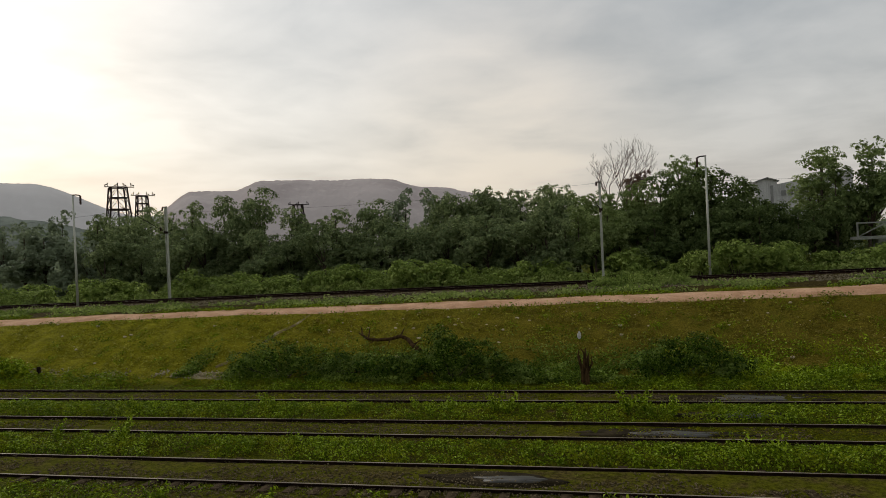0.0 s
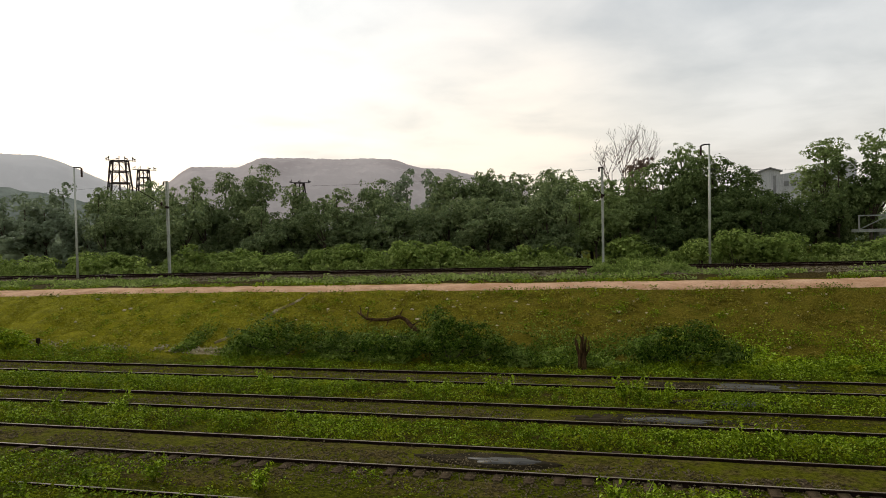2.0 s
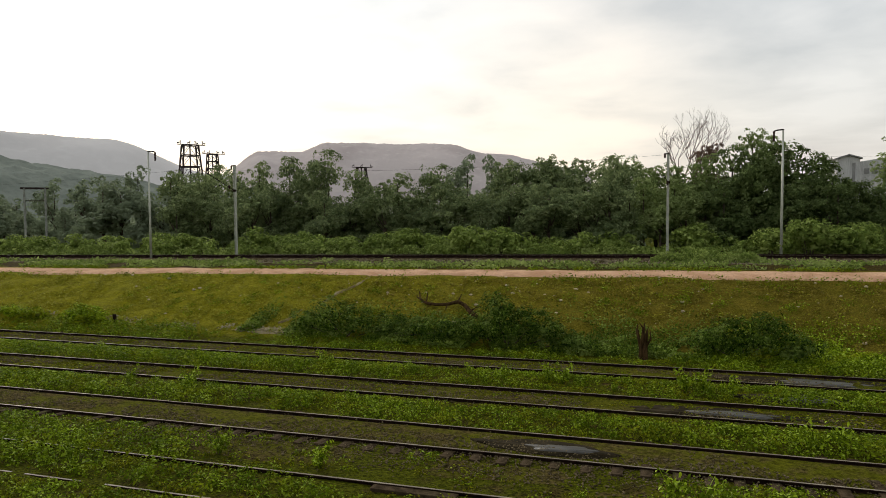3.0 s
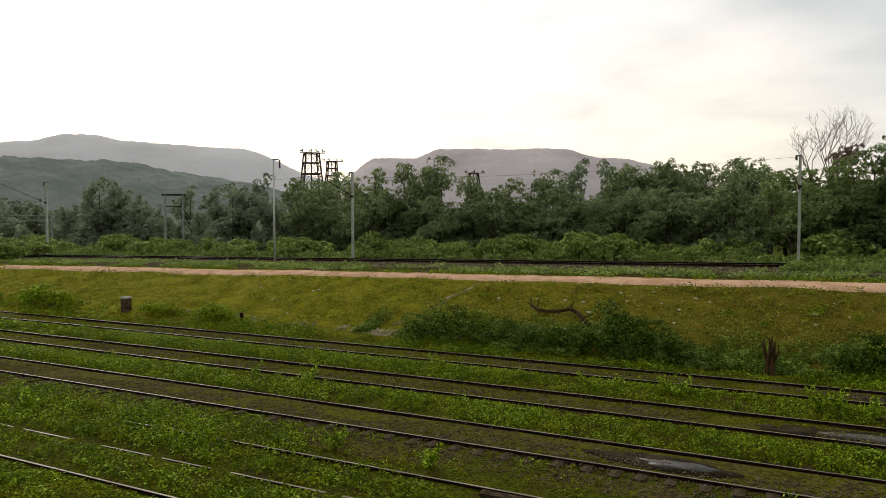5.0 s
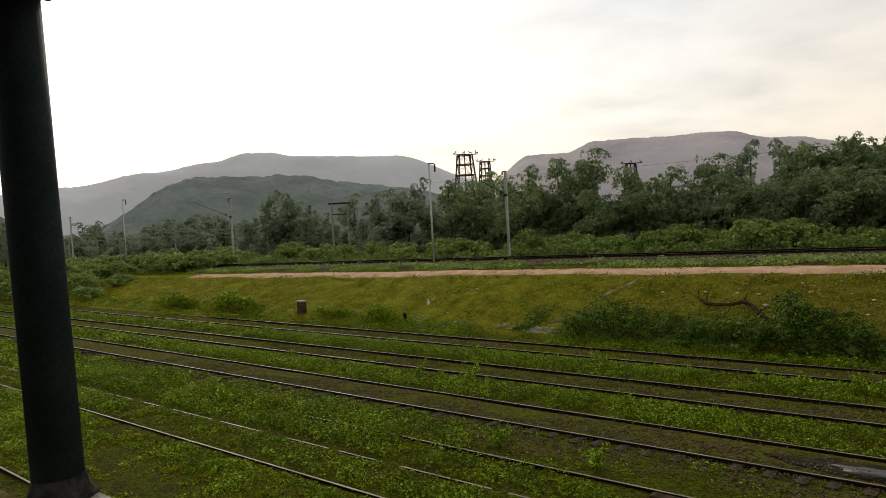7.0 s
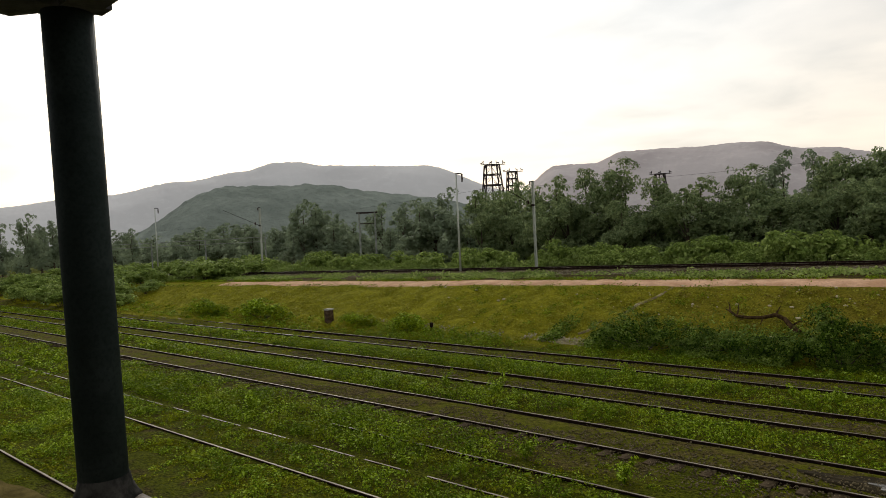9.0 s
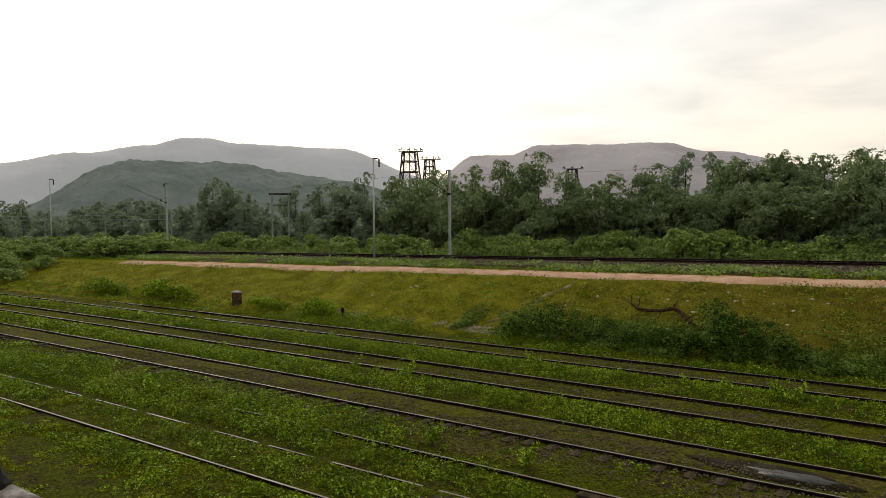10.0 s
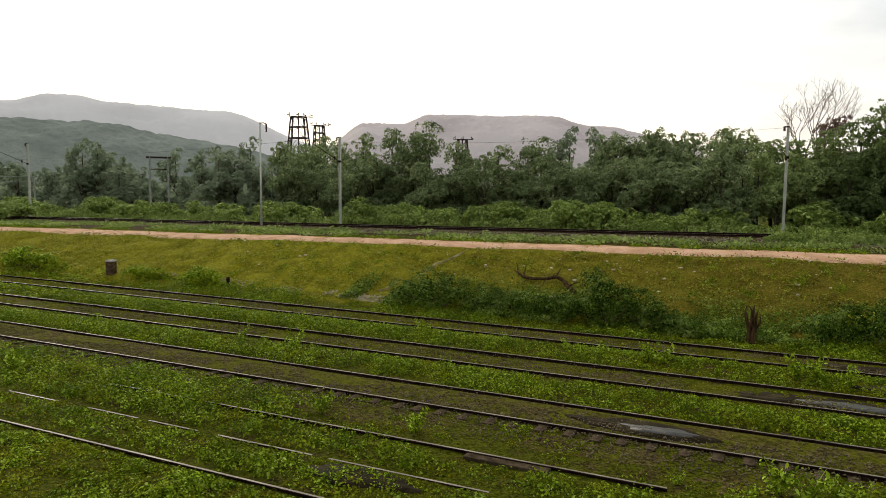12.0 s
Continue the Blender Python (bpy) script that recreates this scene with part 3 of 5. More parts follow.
sy = np.choose(which, (TRACKS[0] - 0.1, TRACKS[1] - 0.2, TRACKS[2] - 0.3, TRACKS[2] - 1.6)) + rng.normal(0, 0.55, n)
keep = soft_noise(sx, sy, 1.6, 51) > 0.38
sx, sy = sx[keep], sy[keep]
scatter_stones("yard_ballast", sx, sy, 0 * sx + GROUND + np.where(np.abs(sy - TRACKS[2]) < 0.8, 0.08, 0.04), rng.uniform(0.016, 0.042, len(sx)), M_dark_stone, 13, "sparse dirty ballast stones between yard rails", "ballast")
white = [stone_mesh(random.Random(k), "pale_stone", M_white_stone) for k in range(4)]
rnd = random.Random(8)
for k in range(190):
    x = rnd.triangular(-40, 16, 4)
    y = rnd.uniform(31.5, 38.2) if k % 3 else rnd.uniform(35.0, 38.2)
    y += SKEW * x
    s = new("pale_stone", white[k % 4])
    r = rnd.choice((0.03, 0.04, 0.045, 0.05, 0.065, 0.10))
    s.matrix_basis = pose(x, y, float(land(x, y)) + r * 0.25, 0, 0, rnd.uniform(0, 360)) @ Matrix.Diagonal((r * 1.3, r, r, 1))
    tagged(s, "pale broken stone lying on the grassy bank", "stone", "stones on the bank")

rng = np.random.default_rng(14)
n = 700
sx = -35 + 21 * rng.random(n) ** 0.7
sy = 29.9 + rng.normal(0, 0.22, n) + 0.5 * (soft_noise(sx, 0 * sx, 3.0, 52) - 0.5)
keep = soft_noise(sx, sy, 1.3, 53) > 0.42
sx, sy = sx[keep], sy[keep]
scatter_stones("foot_rubble", sx, sy, land(sx, sy) + 0.05, rng.uniform(0.03, 0.085, len(sx)), M_sand_stone, 15, "pale rubble and sand lumps along the bank foot", "rubble")

# ---- trees ----
def build_tree(name, seed, height, spread, leaf_material, leaves=3600, leaf=0.30, lean=0.0, airy=0.0, label="", category="tree"):
    """A tapered trunk with limbs to each lobe of an uneven crown."""
    r, g = random.Random(seed), np.random.default_rng(seed)
    t = empty(name, label=label, category=category)
    fork = height * r.uniform(0.2, 0.3)
    lobes = []
    count = r.randint(7, 10)
    for k in range(count):
        a = 2 * math.pi * k / count + r.uniform(-0.4, 0.4)
        f = r.uniform(0.25, 0.75)
        z = height * (0.18 + 0.64 * (k / count)) + r.uniform(-0.4, 0.4)
        rad = spread * r.uniform(0.42, 0.60) * (1 - 0.12 * airy)
        d = spread * f * (1.0 - 0.45 * k / count)
        lobes.append((lean * z + d * math.cos(a), d * math.sin(a), min(z, height - rad * 0.8), rad, rad, rad * r.uniform(0.65, 0.9)))
    top = height - spread * 0.3
    lobes.append((lean * top, 0, top, spread * 0.46, spread * 0.46, spread * 0.34))
    bm = bmesh.new()
    w = 0.022 * height
    add_tube(bm, [(0, 0, -0.5), (0.05, 0, fork * 0.5), (lean * fork, 0.05, fork), (lean * top, 0, top)], [w * 1.25, w, w * 0.8, w * 0.22], 8)
    for x, y, z, rx, ry, rz in lobes[:-1]:
        zs = fork + (z - fork) * 0.25 if z > fork else fork * 0.8
        add_tube(bm, [(lean * zs, 0, zs), (x * 0.5 + r.uniform(-.2, .2), y * 0.5, (zs + z) / 2 - 0.1), (x, y, z)], [w * 0.5, w * 0.32, w * 0.12], 6)
    part("trunk", bm, M_bark, t, smooth=True)
    v, f = crown_arrays(g, lobes, leaves, leaf, clump=(0.13 - 0.06 * airy) * spread + 0.05, spray=0.04 + 0.3 * airy)
    link("crown", quick_mesh("crown", v, f), leaf_material, t)
    return t


TREE_LABELS = ("dense dark-green broadleaf tree behind the upper track", "broad leafy tree in the green belt behind the line")
def kinds(leaf_material, first):
    return [build_tree("tree", first + k, 8.0, (3.4, 2.9, 3.8, 3.1)[k], leaf_material, 5300, 0.235, label=TREE_LABELS[k % 2]) for k in range(4)]


# 0-3 the belt, 4-5 open crowns, 6-7 far with haze painted in, 8-11 the greener near belt, 12 reddish, 13-16 the deep
# green end
SOURCES = kinds(M_tree_leaf, 100)
SOURCES += [build_tree("tree", 140 + k, 8.0, 2.6, M_tree_near, 7000, 0.14, airy=1.0, label="tall open-crowned tree with gaps in its foliage") for k in range(2)]
SOURCES += [build_tree("tree", 170 + k, 8.0, (3.3, 2.8)[k], M_tree_hazed, 3000, 0.30, label="distant tree behind the line with haze painted into its leaves") for k in range(2)]
SOURCES += kinds(M_tree_near, 180)
SOURCES.append(build_tree("tree", 190, 8.0, 2.6, M_tree_rust, 2600, 0.2, airy=0.8, label="thin reddish-brown tree beside the leafless one"))
SOURCES += kinds(M_tree_dark, 220)


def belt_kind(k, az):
    """The four belt shapes, with haze painted into the leaf colours towards the far end, and deeper green to the near
    one.
    """
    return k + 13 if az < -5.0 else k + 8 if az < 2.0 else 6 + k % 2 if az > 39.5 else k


def plant(source, x, y, height, turn, wide=1.0):
    z = float(land(x, y)) - 0.1
    s = height / 8.0
    t = copy_thing(source, pose(x, y, z, 0, 0, turn))
    t.scale = (s * wide, s * wide, s)
    return t


def by_bearing(az, y, el):
    """Where a tree stands on the bearing az (degrees left of the line's normal) at depth y, and how high it is to reach the elevation el."""
    x = -y * math.tan(radians(az))
    return x, y, (H + math.hypot(x, y) * math.tan(radians(el)) - float(land(x, y))) * 1.07


rnd = random.Random(21)
# the skyline of the green belt: bearing, depth, elevation of the top, kind
SKYLINE = ((43.5, 70, 2.6, 6), (41.2, 68, 3.3, 0), (38.9, 66, 3.0, 1), (38.4, 70, 2.9, 3), (37.2, 66, 2.8, 2), (36.4, 64, 2.9, 2), (35.4, 71, 3.5, 0), (34.0, 66, 3.1, 3), (32.2, 65, 3.7, 1), (29.8, 63, 4.2, 0), (27.0, 62, 4.7, 2), (24.2, 63, 3.15, 3),
           (21.0, 62, 2.9, 1), (18.0, 64, 3.6, 2), (15.2, 74, 4.3, 6), (13.2, 76, 4.2, 7), (11.2, 66, 3.7, 0), (8.7, 66, 4.1, 3), (6.8, 72, 3.8, 3), (5.6, 66, 3.7, 1), (4.0, 70, 3.8, 0), (2.5, 66, 4.1, 2), (1.2, 69, 3.5, 1), (3.2, 64, 3.6, 2), (7.7, 67, 3.8, 0), (9.9, 68, 3.8, 2), (12.2, 68, 3.8, 3), (-1.8, 64, 3.4, 2), (0.0, 64, 3.2, 0),
           (-3.9, 62, 3.9, 1), (-5.6, 63, 4.5, 0), (-7.4, 62, 4.7, 3), (-9.3, 62, 4.6, 0), (-12.0, 60, 2.3, 2), (-13.8, 61, 1.9, 0), (-16.9, 64, 5.1, 4), (-17.8, 62, 4.0, 1), (-19.8, 63, 4.3, 3), (-17.0, 65, 5.45, 5), (-20.1, 66, 5.6, 4), (-23.0, 64, 4.9, 5),
           (52.5, 72, 2.7, 6), (50.6, 70, 1.7, 7), (46.8, 70, 2.4, 6), (44.9, 68, 2.3, 7), (73.0, 38, 2.5, 6), (71.4, 40, 2.0, 7), (66.2, 72, 1.3, 7), (75.5, 36, 0.6, 6), (55.5, 74, 0.9, 7), (53.2, 70, 2.9, 6), (52.2, 69, 2.6, 7), (51.3, 71, 2.0, 6), (74.6, 37, 1.9, 6), (72.2, 42, 1.8, 7), (70.3, 46, 1.2, 6),
           (-4.0, 70, 4.9, 12), (-3.3, 69, 4.5, 12), (-7.0, 66, 5.6, 4), (-8.3, 66, 5.2, 5), (-10.6, 62, 4.1, 2), (-11.7, 63, 3.2, 1))
for az, y, el, k in SKYLINE:
    x, y, h = by_bearing(az, y, el)
    if k < 4:
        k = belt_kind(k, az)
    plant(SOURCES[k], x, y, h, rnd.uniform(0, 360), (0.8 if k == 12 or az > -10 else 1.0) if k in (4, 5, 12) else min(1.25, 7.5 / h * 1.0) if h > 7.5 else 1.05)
# lower trees in front of and between them
for k in range(52):
    az = -16.5 + 61 * (k + rnd.uniform(-0.3, 0.3)) / 52
    x, y, h = by_bearing(az, rnd.uniform(57, 62), rnd.uniform(0.9, 2.4))
    k = rnd.choice((0, 1, 2, 3))
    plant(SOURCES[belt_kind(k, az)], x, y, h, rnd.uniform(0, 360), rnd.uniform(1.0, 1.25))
for k in range(34):      # haze-tinted trees that close the far end of the belt
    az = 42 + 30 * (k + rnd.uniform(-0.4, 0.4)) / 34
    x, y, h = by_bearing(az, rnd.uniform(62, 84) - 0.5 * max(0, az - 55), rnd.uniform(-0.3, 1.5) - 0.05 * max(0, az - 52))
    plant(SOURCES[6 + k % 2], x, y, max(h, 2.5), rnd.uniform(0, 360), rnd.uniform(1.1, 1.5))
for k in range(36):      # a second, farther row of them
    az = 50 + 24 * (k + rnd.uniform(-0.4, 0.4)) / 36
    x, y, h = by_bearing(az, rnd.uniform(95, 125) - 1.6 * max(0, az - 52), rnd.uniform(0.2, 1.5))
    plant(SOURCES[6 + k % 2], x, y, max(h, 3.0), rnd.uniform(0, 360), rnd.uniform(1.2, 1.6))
for ob in SOURCES:
    for o in (*ob.children_recursive, ob):
        bpy.data.objects.remove(o)


def bare_tree(x, y, height, seed):
    """A leafless tree: limbs that fork again and again."""
    r = random.Random(seed)
    t = empty("bare_tree", (x, y, float(land(x, y)) - 0.1), label="leafless pale-twigged tree above the green belt", category="tree")
    limbs, twigs = bmesh.new(), bmesh.new()

    def grow(p, d, length, rad, depth):
        q = p + d * length * 0.5 + Vector((r.uniform(-.05, .05), r.uniform(-.05, .05), 0)) * length
        e = q + (d + Vector((0, 0, 0.12))).normalized() * length * 0.5
        add_tube(limbs if depth < 2 else twigs, [p, q, e], [rad * 0.85, rad * 0.68, rad * 0.5], 6 if depth < 2 else 4)
        if depth >= 6:
            return
        for _ in range(r.choice((2, 3)) if depth else 5):
            side = Vector((r.uniform(-1, 1), r.uniform(-1, 1), r.uniform(0.1, 0.8))).normalized()
            grow(e, (d * 0.72 + side * 0.70).normalized(), length * r.uniform(0.60, 0.78), rad * 0.60, depth + 1)

    grow(Vector((0, 0, 0)), Vector((0, 0, 1)), height * 0.34, 0.20, 0)
    part("trunk", limbs, M_twig, t)
    part("crown", twigs, M_twig, t)


bx, by, bh = by_bearing(-2.5, 70, 7.4)
bare_tree(bx, by, bh * 0.98, 4)

# ---- shrub belt ----
def build_shrub(name, seed, radius, height, leaf_material, leaves, leaf, label, category="shrub"):
    r, g = random.Random(seed), np.random.default_rng(seed)
    t = empty(name, label=label, category=category)
    lobes = []
    for k in range(r.randint(5, 8)):
        a, d = r.uniform(0, 6.28), radius * r.uniform(0.0, 0.65)
        rad = radius * r.uniform(0.35, 0.55)
        lobes.append((d * math.cos(a), d * math.sin(a), height * r.uniform(0.3, 0.68), rad, rad, height * r.uniform(0.25, 0.36)))
    bm = bmesh.new()
    for x, y, z, *_ in lobes:
        add_tube(bm, [(x * 0.2, y * 0.2, -0.2), (x * 0.6, y * 0.6, z * 0.6), (x, y, z + 0.1)], [0.03, 0.02, 0.008], 5)
    part("stem", bm, M_bark, t)
    v, f = crown_arrays(g, lobes, leaves, leaf, clump=0.2 * radius, spray=0.25, per=26)
    v[:, 2] = np.maximum(v[:, 2], -0.1)
    link("foliage", quick_mesh("foliage", v, f), leaf_material, t)
    return t


SHRUBS = [build_shrub("shrub", 200 + k, 1.5, 1.8, M_shrub_leaf, 1150, 0.19, "light-green broadleaf shrub in the belt behind the track") for k in range(4)]
rnd = random.Random(33)
for k in range(170):
    row = k % 3
    x = -112 + 148 * (k + rnd.uniform(-0.8, 0.8)) / 170
    y = (51.8, 53.6, 55.8)[row] + rnd.uniform(-0.7, 0.7) + SKEW * x
    t = copy_thing(SHRUBS[rnd.randrange(4)], pose(x, y, float(land(x, y)), 0, 0, rnd.uniform(0, 360)))
    s = rnd.uniform(0.3, 0.75) if row == 0 else rnd.uniform(0.5, 1.5)
    t.scale = (s * 1.1, s * 1.1, s)
for k in range(100):      # scrub that hides the end of the bank
    x, y = -66 - 46 * rnd.random() ** 1.4, rnd.uniform(27.0, 44)
    t = copy_thing(SHRUBS[rnd.randrange(4)], pose(x, y, float(land(x, y)), 0, 0, rnd.uniform(0, 360)))
    t["label"] = "green scrub at the end of the embankment"
    s = rnd.uniform(0.6, 1.15)
    t.scale = (s * 1.4, s * 1.4, s)
for x, y, s in ((7.5, 50.5, 1.1), (10.0, 51.0, 1.5), (12.5, 51.5, 1.4), (14.0, 53.5, 1.4), (-13.5, 51.2, 1.25), (-11.5, 52.2, 1.3)):
    t = copy_thing(SHRUBS[rnd.randrange(4)], pose(x, y + SKEW * x, float(land(x, y)), 0, 0, rnd.uniform(0, 360)))
    t.scale = (s, s, s)
for ob in SHRUBS:
    for o in (*ob.children_recursive, ob):
        bpy.data.objects.remove(o)


def leaf_stuff(name, x, y, z, size, up, material_, seed, label, category, aspect=0.5, spread=0.5):
    g = np.random.default_rng(seed)
    n = len(x)
    nor = g.normal(0, spread, (n, 3)) + np.array([0, -0.25, up])
    v, f = leaf_arrays(g, np.stack([x, y, z], -1), nor, np.asarray(size)[:, None], aspect)
    return tagged(link(name, quick_mesh(name, v, f), material_), label, category, kind="stuff")


g = np.random.default_rng(41)
n = 105000               # low growth under and before the shrubs
x = g.uniform(-125, 40, n)
y = np.where(g.random(n) < 0.5, g.uniform(49.8, 57, n), g.uniform(39.9, 45.0, n))
z = land(x, y + SKEW * x) + g.uniform(0.0, 1.0, n) ** 2 * np.where(y > 49, 0.8, 0.22)
bare = np.clip(np.minimum(x + 31, 3 - x) / 5, 0, 1)        # where the ballast shows
keep = (y > 49) | (soft_noise(x, y, 1.6, 77) > 0.34 + 0.12 * (y > 44.2) + 0.26 * bare * (y > 42.6))
leaf_stuff("undergrowth", x[keep], (y + SKEW * x)[keep], z[keep], g.uniform(0.12, 0.26, n)[keep], 0.7, M_shrub_leaf, 42, "low green weeds along the upper track", "undergrowth")

n = 5200                 # a patch that hides a stretch of the upper rails
x, y = g.uniform(-0.3, 6.4, n), g.uniform(44.4, 46.6, n)
z = land(x, y + SKEW * x) + 0.62 * g.random(n) * (0.35 + 0.65 * soft_noise(x, y, 0.7, 78)) * np.clip(np.minimum(x + 0.3, 6.4 - x) * 1.5, 0.2, 1)
leaf_stuff("undergrowth", x, y + SKEW * x, z, g.uniform(0.10, 0.2, n), 0.7, M_shrub_leaf, 44, "green weeds growing over the upper rails", "undergrowth")

# far woods behind the belt, their haze painted by the pale leaf colours
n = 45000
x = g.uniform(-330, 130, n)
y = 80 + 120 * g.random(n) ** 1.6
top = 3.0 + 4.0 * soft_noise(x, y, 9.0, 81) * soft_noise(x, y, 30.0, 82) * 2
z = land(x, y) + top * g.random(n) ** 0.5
leaf_stuff("far_woods", x, y, z, g.uniform(0.5, 0.9, n), 0.5, M_tree_hazed, 43, "far woods behind the railway in haze-tinted leaf colours", "woods", 0.7)

# ---- bushes, stump and branch at the foot of the bank ----
def big_bush(name, x, y, lobes, leaves, leaf, material_, seed, label):
    g = np.random.default_rng(seed)
    t = empty(name, (x, y, float(land(x, y))), label=label, category="bush")
    bm = bmesh.new()
    for lx, ly, lz, *_ in lobes:
        add_tube(bm, [(lx * 0.01, ly * 0.01, -0.1), (lx * 0.6, ly * 0.8, lz * 0.5), (lx, ly, lz)], [0.035, 0.025, 0.01], 5)
    part("stem", bm, M_bark, t)
    v, f = crown_arrays(g, lobes, leaves, leaf, clump=0.26, spray=0.3, per=40)
    floor_z = land(v[:, 0] + x, v[:, 1] + y) - float(land(x, y))
    v[:, 2] = np.maximum(v[:, 2], floor_z + 0.01)
    link("foliage", quick_mesh("foliage", v, f), material_, t)
    return t


big_bush("bush", -14.2, 29.6, [(-2.0, 0, 0.5, 1.0, 0.8, 0.65), (-0.9, 0.2, 0.85, 1.2, 1.0, 0.85), (0.6, 0.3, 0.6, 1.2, 1.0, 0.75), (2.0, 0.4, 0.45, 1.3, 1.0, 0.6), (3.6, 0.3, 0.4, 1.4, 1.0, 0.55), (5.0, 0.2, 0.4, 1.2, 0.9, 0.5)], 11000, 0.085, M_bush_leaf, 301, "dark green creeper bush sprawling over the bank foot")
big_bush("bush", -6.2, 29.4, [(0, 0.3, 0.9, 1.2, 1.0, 0.85), (-0.5, 0.4, 1.55, 0.7, 0.6, 0.6), (0.9, 0.2, 0.9, 1.1, 1.0, 0.75), (-1.3, 0.1, 0.6, 1.2, 0.9, 0.6), (1.9, 0.1, 0.6, 0.9, 0.9, 0.6), (-0.75, 0.5, 2.0, 0.35, 0.35, 0.4), (2.9, 0.1, 0.3, 0.9, 0.7, 0.35)], 13000, 0.085, M_bush_leaf, 302, "tall dark green bush with a ragged top")
big_bush("bush", 3.4, 29.6, [(0, 0.2, 0.8, 1.3, 1.0, 0.85), (1.0, 0.3, 1.0, 0.9, 0.8, 0.75), (-1.3, 0.1, 0.6, 1.0, 0.8, 0.6), (1.9, 0.1, 0.5, 0.9, 0.7, 0.5)], 9000, 0.085, M_bush_leaf, 303, "rounded dark green bush beside the dead stump")
big_bush("bush", -29.3, 29.2, [(0, 0, 0.5, 0.9, 0.6, 0.5), (0.8, 0.1, 0.35, 0.7, 0.5, 0.35), (-0.7, 0, 0.3, 0.6, 0.5, 0.3)], 2800, 0.10, M_grass, 304, "small dark bush beside the far track")
big_bush("bush", -44.5, 28.9, [(0, 0, 0.7, 1.6, 0.8, 0.7), (2.0, 0.1, 0.5, 1.4, 0.7, 0.55), (-1.8, 0, 0.5, 1.3, 0.7, 0.5)], 4200, 0.12, M_grass, 305, "grassy green bush near the concrete post")
big_bush("bush", -52.5, 28.6, [(0, 0, 0.5, 1.6, 0.8, 0.6), (2.2, 0.1, 0.4, 1.2, 0.7, 0.4)], 2600, 0.12, M_grass, 306, "low green bush at the bank foot")
big_bush("bush", -34.6, 29.3, [(0, 0, 0.3, 0.9, 0.5, 0.35), (1.4, 0.1, 0.25, 0.9, 0.5, 0.3)], 1800, 0.10, M_grass, 307, "low weeds beside the concrete post")


def stump(x, y):
    z = float(land(x, y))
    t = empty("tree_stump", (x, y, z), label="dead splintered dark tree stump at the bank foot", category="stump")
    r = random.Random(5)
    bm = bmesh.new()
    for k in range(9):
        a = k * 0.7
        d = 0.09 if k else 0.0
        h = (1.55, 1.35, 1.1, 1.5, 0.9, 1.25, 1.4, 0.8, 1.15)[k]
        px, py = d * math.cos(a), d * math.sin(a)
        add_tube(bm, [(px * 1.5, py * 1.5, -0.2), (px * 1.2 + r.uniform(-.03, .03), py * 1.2, h * 0.45), (px * 1.5 + r.uniform(-.08, .08), py * 1.4, h * 0.85), (px * 1.7 + r.uniform(-.1, .1), py * 1.4, h)], [0.085, 0.064, 0.046, 0.010], 7)
    part("trunk", bm, M_dead, t)
    bm = bmesh.new()
    add_tube(bm, [(-0.16, 0, 0.7), (-0.26, 0, 1.15), (-0.22, 0.02, 1.5)], [0.05, 0.04, 0.012], 6)
    add_tube(bm, [(0.1, 0, 0.5), (0.3, 0, 0.9), (0.27, 0, 1.2)], [0.05, 0.035, 0.01], 6)
    part("broken_limbs", bm, M_dead, t)


stump(-0.45, 28.9)


def fallen_branch():
    ends = Vector((-12.1, 33.9, 0)), Vector((-8.2, 32.5, 0))
    t = empty("fallen_branch", (ends[0].x, ends[0].y, float(land(ends[0].x, ends[0].y))), label="bare crooked dead branch lying on the grassy bank", category="branch")
    o = Vector(t.location)

    def at(f, side, up):
        p = ends[0].lerp(ends[1], f)
        p += Vector((0.35, 0.94, 0)) * side
        return Vector((p.x, p.y, float(land(p.x, p.y)) + up)) - o

    bm = bmesh.new()
    add_tube(bm, [at(0.0, 0.15, 0.10), at(0.10, -0.1, 0.18), at(0.22, -0.25, 0.12), at(0.38, -0.30, 0.2), at(0.52, -0.05, 0.22), at(0.64, 0.18, 0.35), at(0.76, 0.1, 0.3), at(0.88, -0.2, 0.22), at(1.0, -0.35, 0.1)], [0.03, 0.05, 0.07, 0.08, 0.085, 0.10, 0.10, 0.12, 0.13], 8)
    part("limb", bm, M_dead, t)
    for f, s, u, g, s2, u2 in ((0.1, -0.1, 0.18, -0.04, 0.45, 0.35), (0.22, -0.25, 0.12, 0.14, 0.3, 0.4), (0.52, -0.05, 0.22, 0.58, -0.6, 0.15), (0.64, 0.18, 0.35, 0.60, 0.75, 0.5), (0.88, -0.2, 0.22, 0.95, 0.35, 0.3), (0.4, -0.3, 0.2, 0.33, -0.75, 0.2)):
        part("twig", tube([at(f, s, u), at((f + g) / 2, (s + s2) / 2 + 0.06, (u + u2) / 2 + 0.05), at(g, s2, u2)], [0.045, 0.03, 0.012], 6), M_dead, t)


fallen_branch()


def concrete_post(x, y):
    z = float(land(x, y))
    t = empty("marker_post", (x, y, z), label="squat stained concrete marker post with a pale top", category="post")
    part("shaft", box(-0.24, -0.22, -0.3, 0.24, 0.22, 0.86, 0.03), M_rust_plate, t)
    part("cap", box(-0.25, -0.23, 0.86, 0.25, 0.23, 0.96, 0.02), M_concrete, t, "pale worn top of the post")
    bars = bmesh.new()
    for k, (a, b) in enumerate(((0.15, 0.32), (0.42, 0.6))):
        add_box(bars, -0.12 + 0.1 * k, -0.228, a, 0.16, -0.222, b)
    part("painted_marks", bars, M_insulator, t, "faded unreadable painted marks")


concrete_post(-36.9, 29.3)
